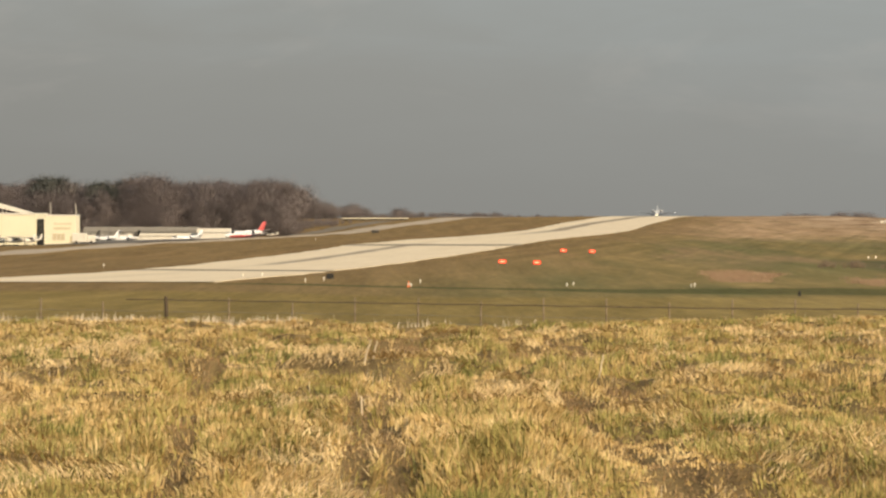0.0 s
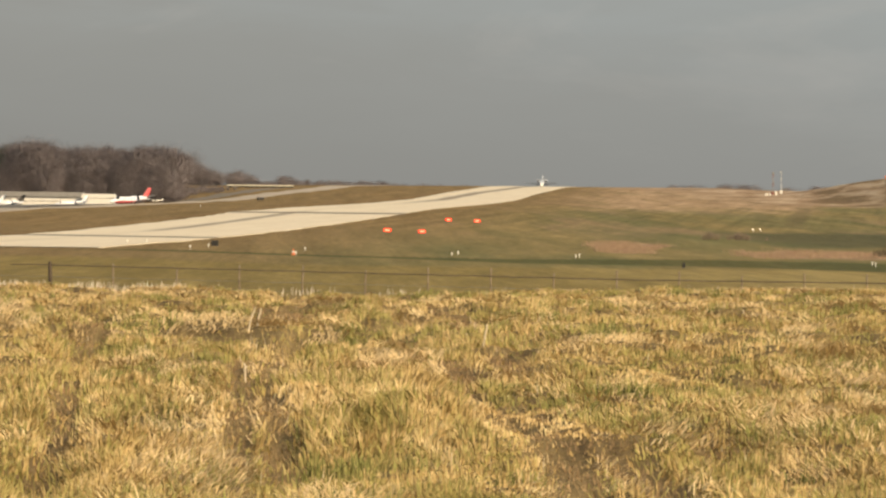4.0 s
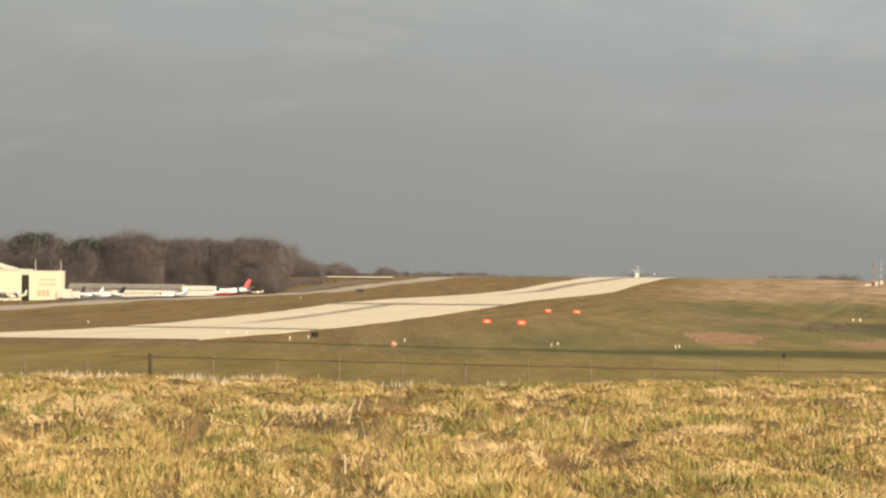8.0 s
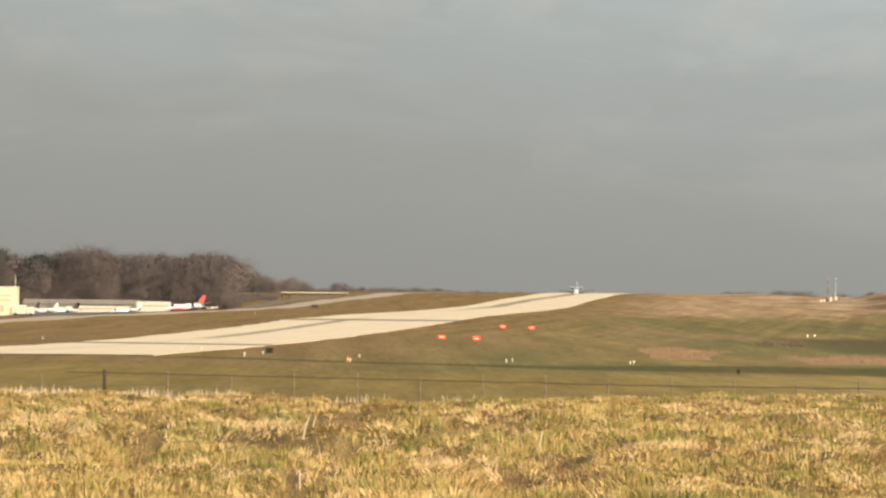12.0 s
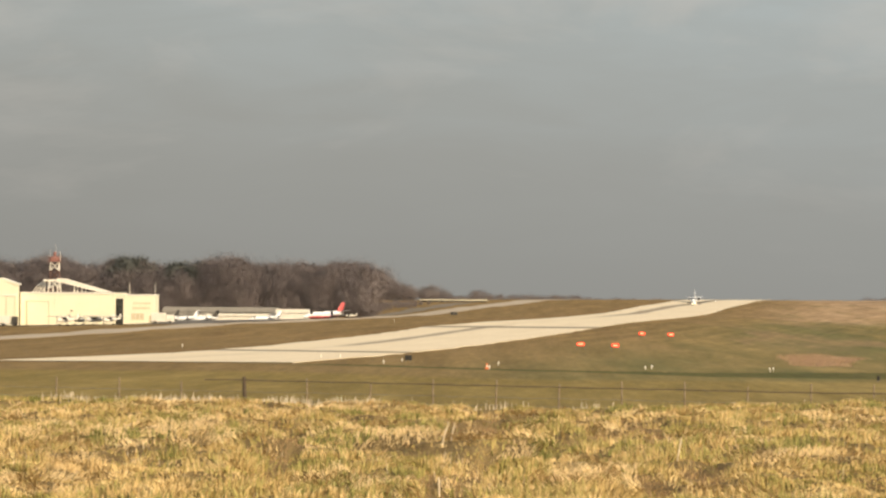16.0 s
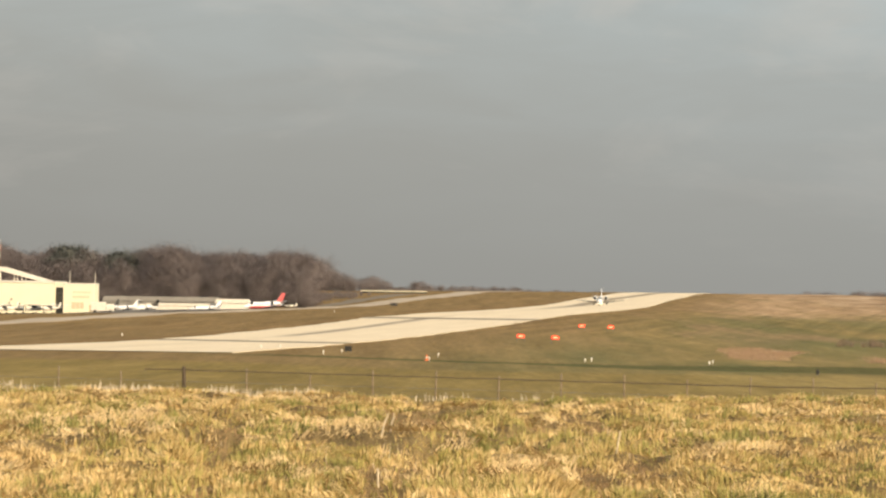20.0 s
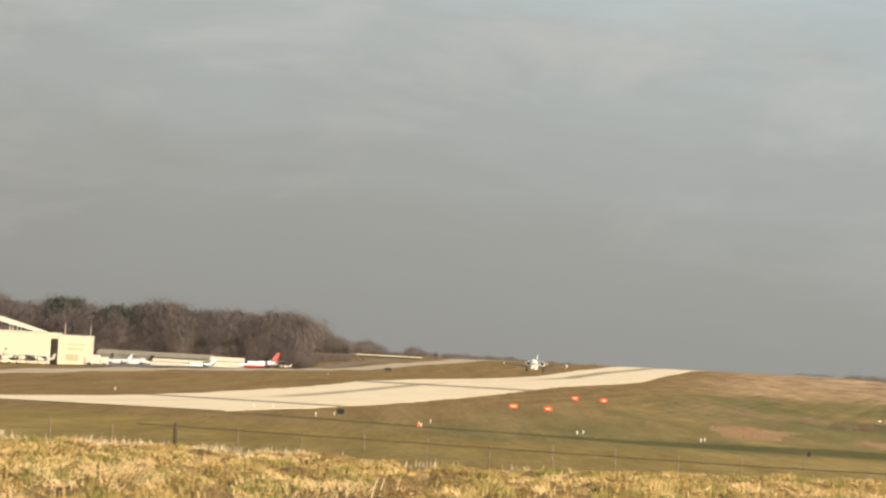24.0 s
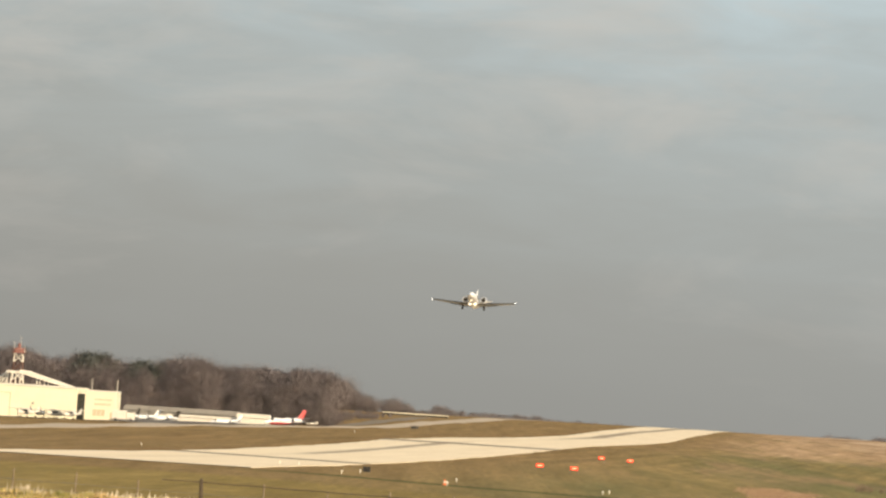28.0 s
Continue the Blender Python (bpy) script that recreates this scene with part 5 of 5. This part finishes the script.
def board(name, x, y, w, h, label, mat, legs=0.35):
    s = thing(name, x, y, label, "sign")
    part("panel", Mesh().box(0, 0, legs + h / 2, w, 0.12, h, 0.03), mat, s)
    part("panel_edge", Mesh().box(0, -0.07, legs + h - 0.04, w, 0.04, 0.05), DARK, s)
    for k in (-0.35, 0.35):
        part("leg", Mesh().tube([(k * w, 0.0, -0.1), (k * w, 0.0, legs + 0.05)], 0.04, 6), STEEL, s)


board("guidance_sign", -11.1, 455, 0.72, 0.52, "dark guidance sign board on short legs near the runway", BLACK, 0.12)
board("guidance_sign", -19.5, 1330, 2.0, 0.85, "low dark sign board on the grass by the taxiway", DARK, 0.15)
board("guidance_sign", 29.55, 384, 0.24, 0.4, "small dark marker board at the ditch", BLACK, 0.1)


def cone(x, y):
    c = thing("marker_cone", x, y, "orange and white banded marker beside the ditch", "marker")
    part("base", Mesh().box(0, 0, 0.03, 0.42, 0.42, 0.06, 0.02), ORANGE, c)
    for z0, z1, r0, r1, mat in ((0.06, 0.24, 0.14, 0.12, ORANGE), (0.24, 0.36, 0.12, 0.10, WHITE), (0.36, 0.55, 0.10, 0.07, ORANGE)):
        part("band", Mesh().tube([(0, 0, z0), (0, 0, z1)], [r0, r1], 14), mat, c)


cone(-3.2, 430)


# ---- the dark car on the road ----
def suv():
    c = new("suv")
    tagged(c, "dark navy estate car with roof rails driving along the road", "car")
    half = 0.94
    # side outline from rear to front, nose to +x
    low = [(-2.46, 0.42), (-2.46, 0.95), (-2.40, 1.10), (1.05, 1.08), (1.9, 0.98), (2.35, 0.86), (2.46, 0.62), (2.44, 0.36), (2.2, 0.30), (-2.3, 0.30)]
    ys = (-half, -half * 0.93, half * 0.93, half)
    rings = [[(x * (0.985 if abs(y) == half else 1), y, z - (0.06 if abs(y) == half and z > 0.8 else 0)) for x, z in low] for y in ys]
    m = Mesh().loft(rings)
    part("body", m, NAVY, c)
    cabin = [(-2.40, 1.06), (-2.24, 1.52), (-2.05, 1.70), (-0.6, 1.76), (0.15, 1.68), (0.45, 1.55), (1.12, 1.04)]
    rings = [[(x, s * (0.90 - 0.16 * max(0, (z - 1.05) / 0.7)) * w, z - (0.05 if w == 1 and z > 1.4 else 0)) for x, z in cabin] for s, w in ((-1, 1), (-1, 0.9), (1, 0.9), (1, 1))]
    part("cabin", Mesh().loft(rings), NAVY, c)
    for s in (-1, 1):
        for x0, x1, xt0, xt1 in ((-2.1, -1.25, -2.0, -1.25), (-1.15, -0.2, -1.15, -0.2), (-0.1, 0.85, -0.1, 0.35)):
            y0, y1 = s * 0.893, s * 0.80
            part("side_window", Mesh().add([(x0, y0, 1.12), (x1, y0, 1.12), (xt1, y1, 1.56), (xt0, y1, 1.56), (x0, y0 - s * 0.03, 1.12), (x1, y0 - s * 0.03, 1.12), (xt1, y1 - s * 0.03, 1.56), (xt0, y1 - s * 0.03, 1.56)],
                 [(0, 1, 2, 3), (7, 6, 5, 4), (0, 4, 5, 1), (1, 5, 6, 2), (2, 6, 7, 3), (3, 7, 4, 0)]), DARK_GLASS, c)
        part("roof_rail", Mesh().tube([(-2.0, s * 0.66, 1.68), (-1.9, s * 0.66, 1.75), (-0.3, s * 0.66, 1.79), (-0.15, s * 0.66, 1.72)], 0.025, 6), BLACK, c)
        # sun glints on mirror and handles are put in as white colour
        mirror = part("door_mirror", Mesh().box(0.72, s * 1.02, 1.16, 0.12, 0.18, 0.13, 0.03), WHITE, c, "mirror housing in white that stands for a glint")
        part("mirror_glass", Mesh().box(0.63, s * 1.02, 1.16, 0.02, 0.16, 0.12), DARK_GLASS, mirror)
        for hx in (-0.85, 0.05):
            part("door_handle", Mesh().box(hx, s * 0.955, 0.96, 0.2, 0.04, 0.05, 0.01), WHITE, c, "door handle in white that stands for a sun glint")
        part("headlight", Mesh().box(2.36, s * 0.70, 0.74, 0.16, 0.36, 0.15, 0.04), LAMP_WHITE, c, "lit headlight")
        part("tail_light", Mesh().box(-2.42, s * 0.80, 0.98, 0.1, 0.2, 0.3, 0.03), RED, c)
        part("sill", Mesh().box(0, s * 0.93, 0.36, 2.4, 0.06, 0.12, 0.02), BLACK, c)
        for wx in (-1.5, 1.52):
            w = part("wheel", Mesh().tube([(wx, s * 0.72, 0.35), (wx, s * 0.76, 0.35), (wx, s * 0.92, 0.35), (wx, s * 0.955, 0.35)], [0.3, 0.35, 0.35, 0.29], 20), BLACK, c)
            part("rim", Mesh().tube([(wx, s * 0.94, 0.35), (wx, s * 0.968, 0.35)], [0.23, 0.2], 16), CHROME, w)
            part("wheel_arch", Mesh().tube([(wx + 0.42 * math.cos(a), s * 0.945, 0.33 + 0.42 * math.sin(a)) for a in [math.pi * i / 8 for i in range(9)]], 0.03, 5), BLACK, c)
    part("windscreen", Mesh().add([(0.5, -0.68, 1.54), (0.5, 0.68, 1.54), (1.08, 0.8, 1.1), (1.08, -0.8, 1.1), (0.53, -0.68, 1.56), (0.53, 0.68, 1.56), (1.11, 0.8, 1.12), (1.11, -0.8, 1.12)],
         [(0, 1, 2, 3), (7, 6, 5, 4), (0, 4, 5, 1), (1, 5, 6, 2), (2, 6, 7, 3), (3, 7, 4, 0)]), DARK_GLASS, c)
    part("rear_window", Mesh().box(-2.33, 0, 1.33, 0.05, 1.25, 0.34, 0.02, pose(0, 0, 0, 0, 18, 0)), DARK_GLASS, c)
    part("grille", Mesh().box(2.45, 0, 0.62, 0.05, 1.1, 0.2, 0.02), BLACK, c)
    part("bumper", Mesh().box(2.42, 0, 0.42, 0.16, 1.8, 0.2, 0.05), NAVY, c)
    part("bumper", Mesh().box(-2.44, 0, 0.48, 0.14, 1.8, 0.22, 0.05), NAVY, c)
    part("number_plate", Mesh().box(-2.53, 0, 0.7, 0.02, 0.4, 0.12), WHITE, c)
    return c


car = suv()


# ---- masts on the hill ----
def mast_group():
    g = thing("radio_mast", 150.4, 1565, "slim faded red and grey lattice mast on the dry hill", "mast")
    for k in range(5):
        mat = FADED_RED if k % 2 == 0 else GREY
        for sx, sy in ((-1, -1), (1, -1), (0, 1)):
            part("leg", Mesh().tube([(sx * (0.42 - 0.06 * k), sy * 0.3, k * 1.46), (sx * (0.36 - 0.06 * k), sy * 0.3, (k + 1) * 1.46)], 0.05, 6), mat, g)
        part("brace", Mesh().tube([(-0.42 + 0.06 * k, -0.3, k * 1.46), (0.36 - 0.06 * k, -0.3, (k + 1) * 1.46)], 0.035, 5), mat, g)
    part("head", Mesh().box(0, 0, 7.5, 0.7, 0.5, 0.8, 0.1), GREY, g)
    part("cabin", Mesh().box(-0.3, 1.2, 0.55, 1.5, 1.0, 1.1, 0.08), FADED_RED, g, "faded red cabin at the mast's foot")
    g = thing("radio_mast", 153.3, 1567, "slim white mast with crossarms on the hill", "mast")
    part("pole", Mesh().tube([(0, 0, 0), (0, 0, 4.0), (0, 0, 8.0)], [0.08, 0.06, 0.045], 8), WHITE, g)
    for z in (3.0, 5.4, 7.6):
        part("crossarm", Mesh().box(0, 0, z, 0.6, 0.12, 0.14, 0.03), WHITE, g)
    part("box", Mesh().box(0.1, -0.3, 0.9, 0.8, 0.5, 1.3, 0.05), WHITE, g)
    part("wind_vane", Mesh().tube([(0.1, 0, 1.5), (1.0, 0, 1.65), (2.2, 0, 1.75)], [0.08, 0.22, 0.14], 8), GREY, g)
    for cx, w, tall in ((151.3, 0.7, 1.5), (148.1, 0.9, 0.8), (149.2, 0.6, 0.9)):
        g = thing("equipment_cabinet", cx, 1563, "white equipment cabinet beside masts on the dry hill", "cabinet", "white cabinets by the masts")
        part("body", Mesh().box(0, 0, tall / 2, w, 0.6, tall, 0.06), WHITE, g)
        part("roof", Mesh().box(0, 0, tall + 0.04, w + 0.15, 0.75, 0.1, 0.03), GREY, g)
    g = thing("orange_tank", 169.6, 1402, "orange and white tank on a stand upon the mound", "tank")
    part("drum", Mesh().tube([(-0.9, 0, 2.5), (-0.75, 0, 2.5), (0.75, 0, 2.5), (0.9, 0, 2.5)], [0.35, 0.5, 0.5, 0.35], 14), ORANGE, g)
    part("band", Mesh().tube([(-0.4, 0, 2.5), (0.4, 0, 2.5)], 0.53, 14), WHITE, g)
    for sx in (-0.7, 0.7):
        for sy in (-0.5, 0.5):
            part("leg", Mesh().tube([(sx * 1.2, sy, -0.2), (sx, sy * 0.8, 2.2)], 0.07, 6), STEEL, g)


mast_group()


# ---- scrub and reeds on the far side of the ditch ----
def patch_points(count, x0, x1, y0, y1, seed, cut):
    x, y = RNG.uniform(x0, x1, count), RNG.uniform(y0, y1, count)
    rim = np.maximum(np.abs(2 * (x - x0) / (x1 - x0) - 1), np.abs(2 * (y - y0) / (y1 - y0) - 1)) ** 1.6
    keep = value_noise(x, y * 0.3, 3.0, seed) * RNG.uniform(0.7, 1.2, count) - 0.5 * rim > cut - 0.2
    return x[keep], y[keep]


def stand(name, count, x0, x1, y0, y1, seed, cut, h0, h1, w, material, label, category, lane=(0.0, 1.0)):
    x, y = patch_points(count, x0, x1, y0, y1, seed, cut)
    ragged = 0.006 * (value_noise(x, y * 0.15, 1.6, seed + 2) - 0.5) + RNG.normal(0, 0.0011, len(x))
    inside = (x > (lane[0] + ragged) * y) & (x < (lane[1] + ragged) * y)
    x, y = x[inside], y[inside]
    h = h0 + (h1 - h0) * value_noise(x, y * 0.3, 2.2, seed + 1) * RNG.uniform(0.5, 1.2, len(x))
    reeds(name, x, y, h, np.full(len(x), w), material, label, category, 0.35)


stand("russet_reeds", 9000, 26.0, 42.0, 478, 580, 51, 0.30, 0.12, 0.55, 0.035, RUSSET, "russet dry reeds on a bank by the ditch", "reeds", (0.0573, 0.0725))
stand("russet_reeds", 9500, 41.0, 67.0, 440, 514, 53, 0.32, 0.12, 0.55, 0.035, RUSSET, "long strip of russet dry reeds along the hollow", "reeds")
stand("dark_scrub", 1500, 56.0, 64.5, 462, 478, 59, 0.34, 0.3, 1.1, 0.07, SCRUB, "row of dark low shrubs at the reeds' end", "scrub")


# ---- trees ----
def bare_tree(seed, high, wide, needles=False, bushy=False, name="bare_tree", twigs=None):
    """A leafless tree: tapered trunk, limbs that fork, and a haze of fine twigs; or a dense pine."""
    rng = random.Random(seed)
    t = new("pine_tree" if needles else name)
    wood, tips = Mesh(), []
    wood.tube([(0, 0, -0.4), (rng.uniform(-0.1, 0.1), 0, high * 0.3), (rng.uniform(-0.3, 0.3), rng.uniform(-0.3, 0.3), high * 0.62), (rng.uniform(-0.4, 0.4), 0, high * 0.9)],
              [high * 0.022, high * 0.017, high * 0.010, high * 0.003], 7)
    for k in range(11):
        a, z = rng.uniform(0, 6.28), high * (rng.uniform(0.03, 0.6) if bushy else rng.uniform(0.2, 0.64))
        reach = wide * rng.uniform(0.3, 0.55) * (1.15 - 0.6 * abs(z / high - 0.5))
        end = Vector((math.cos(a) * reach, math.sin(a) * reach, z + high * rng.uniform(0.10, 0.24)))
        start = Vector((0, 0, z))
        midp = start.lerp(end, 0.5) + Vector((0, 0, -0.3))
        wood.tube([start, midp, end], [high * 0.007, high * 0.004, high * 0.0015], 5, False)
        tips += [start.lerp(end, 0.45), start.lerp(end, 0.75), end]
        for j in range(3):
            e2 = midp.lerp(end, rng.random()) + Vector((rng.uniform(-1, 1), rng.uniform(-1, 1), rng.uniform(0.2, 1.1))) * wide * 0.16
            wood.tube([midp.lerp(end, 0.3), e2], [high * 0.003, high * 0.001], 4, False)
            tips.append(e2)
    tips.append(Vector((0, 0, high * 0.9)))
    part("trunk", wood, BARK, t)
    r = np.random.RandomState(seed + 50)
    c = np.array([tuple(p) for p in tips])
    count = 26000 if needles else 15000
    pick = c[r.randint(0, len(c), count)]
    spread = wide * (0.105 if not needles else 0.12)
    p = pick + r.normal(0, 1, (count, 3)) * np.array([spread, spread, spread * 0.9])
    dome = r.rand(count) < 0.6  # the rounded head
    q = r.normal(0, 1, (dome.sum(), 3))
    q /= np.linalg.norm(q, axis=1)[:, None]
    q *= (r.rand(len(q)) ** 0.4)[:, None]
    p[dome] = q * np.array([wide * 0.5, wide * 0.5, high * (0.46 if bushy else 0.34)]) + np.array([0, 0, high * (0.48 if bushy else 0.6)])
    low = r.rand(count) < 0.26  # brushy undergrowth round the foot
    p[low] = np.stack([r.normal(0, wide * 0.2, low.sum()), r.normal(0, wide * 0.2, low.sum()), high * r.uniform(0.0, 0.42, low.sum())], -1)
    p[:, 2] = np.maximum(p[:, 2], high * 0.01)
    d = r.normal(0, 1, (count, 3)) + np.array([0, 0, 0.9]) + (p - np.array([0, 0, high * 0.5])) * 0.12
    d /= np.linalg.norm(d, axis=1)[:, None]
    length = r.uniform(0.4, 1.1, count)[:, None] * (high / 16)
    side = np.cross(d, r.normal(0, 1, (count, 3)))
    side /= np.linalg.norm(side, axis=1)[:, None]
    wdt = (0.024 if not needles else 0.055) * r.uniform(0.6, 1.4, count)[:, None]
    out = p - np.array([0, 0, high * 0.3])
    out = out / np.linalg.norm(out, axis=1)[:, None] + r.normal(0, 0.45, (count, 3))
    flip = np.einsum("ij,ij->i", np.cross(side, d), out) < 0
    side[flip] *= -1
    v = np.stack([p - side * wdt, p + side * wdt, p + d * length], 1).reshape(-1, 3)
    me = raw_mesh("crown", v, np.arange(len(v)).reshape(-1, 3), PINE if needles else twigs or TWIG, True)
    me.normals_split_custom_set_from_vertices((out / np.linalg.norm(out, axis=1)[:, None]).repeat(3, axis=0).tolist())
    part("crown", me, None, t)
    return t


KINDS = [bare_tree(s, 16.0, w) for s, w in ((1, 9.0), (2, 10.5), (3, 8.0), (4, 11.0), (5, 9.5), (6, 7.5), (7, 10.0))]
PINE_TREE = bare_tree(9, 16.0, 7.0, True)
FAR_BUSHES = [bare_tree(s, 16.0, w, False, True, "low_tree") for s, w in ((24, 13.0), (25, 16.0), (26, 18.0))]
for k in FAR_BUSHES:
    tagged(k, "low leafless grey tree at the end of the wood", "tree", "trees behind the airfield")
BUSHES = [bare_tree(s, 16.0, w, False, True, "bare_shrub", BROWN_TWIG) for s, w in ((21, 15.0), (22, 18.0), (23, 20.0))]
for k in BUSHES:
    tagged(k, "leafless brown shrub in a thicket on the slope", "shrub", "leafless shrubs")
for k in (*KINDS, PINE_TREE):
    tagged(k, "dark evergreen pine among bare trees" if k is PINE_TREE else "tall leafless grey-brown tree in the wood behind the airfield", "tree", "trees behind the airfield")
used = set()


def plant(kind, x, y, top, wide=1.0):
    """A tree at a place, scaled to reach the height top."""
    g = ground_at(x, y)
    size = max(top - g, 2.0) / 16.0
    m = pose(x, y, g, 0, 0, RNG.uniform(0, 360)) @ Matrix.Diagonal((size * wide * RNG.uniform(0.85, 1.15), size * wide * RNG.uniform(0.85, 1.15), size, 1))
    if kind in used:
        return copy_thing(kind, m @ Matrix.Diagonal([1 / s for s in kind.scale] + [1]))
    used.add(kind)
    kind.matrix_basis = m
    return kind


# skyline of the wood: place along it at 1420 m, and height of its tops
SKYLINE = ((-195, 13.5), (-163, 14.2), (-159, 12.8), (-154, 12.2), (-150, 13.8), (-147, 15.2), (-140, 14.5), (-137, 12.4), (-128, 11.8), (-125, 14.8), (-117, 14.0), (-113, 12.0), (-110, 11.4), (-105, 13.4), (-102, 11.3), (-98, 13.8), (-94, 14.7), (-86, 14.5),
           (-81, 12.1), (-76, 13.2), (-71, 12.9), (-67, 14.0), (-65, 12.3), (-60, 12.8), (-56, 14.0), (-50, 13.2), (-44, 12.4), (-42.5, 9.5), (-38, 8.0))
for row, (back, lower) in enumerate(((0, 0.0), (14, 0.5), (30, 1.0), (48, 1.6))):
    for x in np.arange(-190, -45.5, 3.4 if row else 2.9):
        xx, y = x + RNG.uniform(-0.9, 0.9), 1420 + back + RNG.uniform(-5, 5)
        dark = (abs(x + 121) < 5 or abs(x + 104) < 4 or (abs(x + 99) < 3 and row)) and row < 2
        kind = PINE_TREE if dark else KINDS[RNG.randint(len(KINDS))]
        plant(kind, xx * y / 1420, y, float(np.interp(xx, *zip(*SKYLINE))) * RNG.uniform(0.95, 1.0) + 1.1 - lower - (0.5 if dark else 0), 1.0 if dark else 0.95)
for x in np.arange(-188, -49, 4.6):  # smaller trees along the front of the wood
    y = 1413 + RNG.uniform(-2, 2)
    plant(KINDS[RNG.randint(len(KINDS))], x + RNG.uniform(-1, 1), y, float(np.interp(x, *zip(*SKYLINE))) * RNG.uniform(0.55, 0.85))
for x in np.arange(-188, -46, 2.7):  # undergrowth at the wood's edge
    y = 1410 + RNG.uniform(-3, 3)
    plant(FAR_BUSHES[RNG.randint(3)], x + RNG.uniform(-1, 1), y, ground_at(x, y) + RNG.uniform(5.0, 9.0))
for x in np.arange(-63, -23, 1.3):
    plant(FAR_BUSHES[RNG.randint(3)], x + RNG.uniform(-0.8, 0.8), 1850 + RNG.uniform(-20, 50), float(np.interp(x, (-63, -56, -54.7, -50.8, -44.3, -40.4, -36.5, -33.9, -31.3, -27.4), (14.5, 13.6, 11.2, 9.6, 7.4, 6.6, 9.0, 7.2, 6.0, 3.4))) * RNG.uniform(0.85, 1.06))
for x in np.arange(-34, 66, 1.5):
    top = float(np.interp(x, (-34, -29, -25, -23, -19.3, -17.5, -12.7, -6, 7, 15, 28, 36, 66), (3.0, 3.4, 4.4, 7.0, 7.3, 5.2, 4.4, 4.6, 4.4, 4.2, 3.8, 2.8, 2.0)))
    plant(FAR_BUSHES[RNG.randint(3)], x + RNG.uniform(-1, 1), 2150 + RNG.uniform(0, 90), top + 1.0 * (value_noise(x, 0, 5.0, 71) - 0.5) + RNG.uniform(-0.5, 0.4))
for y in np.arange(1440, 1650, 3.5):  # brush along the dark lane
    x = runway_x(y) - 95 - RNG.uniform(0, 14)
    plant(FAR_BUSHES[RNG.randint(3)], x, y, ground_at(x, y) + float(np.interp(y, (1440, 1560, 1650), (4.2, 2.6, 1.3))) * RNG.uniform(0.7, 1.1))
for a, b, top in ((142, 154, 2.9), (193, 209, 4.4), (219, 239, 4.8), (271, 280, 4.5), (255, 261, 4.0), (292, 299, 4.2)):
    for x in np.arange(a, b, 1.9):
        plant(FAR_BUSHES[RNG.randint(3)], x + RNG.uniform(-1, 1), 2600 + RNG.uniform(-30, 30), top + RNG.uniform(-0.8, 0.5))
for x, y, high in ((49.3, 606, 0.7), (50.1, 608, 1.25), (50.9, 606, 0.9), (52.6, 607, 0.7), (53.4, 605, 1.15), (54.2, 607, 1.2), (55.1, 608, 0.8), (57.5, 606, 0.5)):
    kind, size = BUSHES[RNG.randint(3)], high / 16
    copy_thing(kind, pose(x, y, ground_at(x, y), 0, 0, RNG.uniform(0, 360)) @ Matrix.Diagonal([size / s for s in kind.scale] + [1]))
for k in range(26):
    x, y = 62.0 + k * 0.66 + RNG.uniform(-0.5, 0.5), 492 + RNG.uniform(-7, 9)
    plant(BUSHES[RNG.randint(3)], x, y, ground_at(x, y) + min(1.8 + 0.5 * k, 4.6) * RNG.uniform(0.75, 1.1))


# ---- what moves ----
JET_ROWS = ((0, 1985), (3, 1983), (5.5, 1974), (6, 1967), (7, 1951), (8, 1929), (9, 1897), (10, 1858), (11, 1813), (12.2, 1764), (13.5, 1709), (15.5, 1619),
            (17, 1531), (18, 1479), (19, 1426), (20, 1370), (21, 1306), (22, 1240))
JET_AIR = ((22.9, 1177, -2.66, 3), (23.6, 1128, -1.5, 7), (24.5, 1064, 1.5, 9), (25, 1030, 3.3, 9), (25.5, 996, 5.7, 9), (26, 960, 8.5, 10), (26.5, 926, 12.0, 10), (27, 896, 14.9, 10), (27.5, 866, 18.0, 10), (28, 836, 21.1, 10))


def motions():
    rows = []
    for t, y in JET_ROWS:
        x = runway_x(y)
        slope = math.degrees(math.atan2(ground_at(runway_x(y - 8), y - 8) - ground_at(runway_x(y + 8), y + 8), 16))
        rows.append((t, pose(x, y, ground_at(x, y) + 0.07, -slope, 0, -4.7)))
    for t, y, z, up in JET_AIR:
        rows.append((t, pose(runway_x(y), y, z, -up, 0, -4.7)))
    walk(taking_off, rows)
    rows = []
    for t in (0, 2, 4, 4.5, 5, 5.5, 6, 6.5, 7, 7.5, 8, 10, 14, 28):
        x = -4.18 + 23.0 * (t - 5.5)
        rows.append((t, pose(x, 205.3, ground_at(x, 207.0) + 0.17, 0, 0, 0)))
    walk(car, rows)


motions()
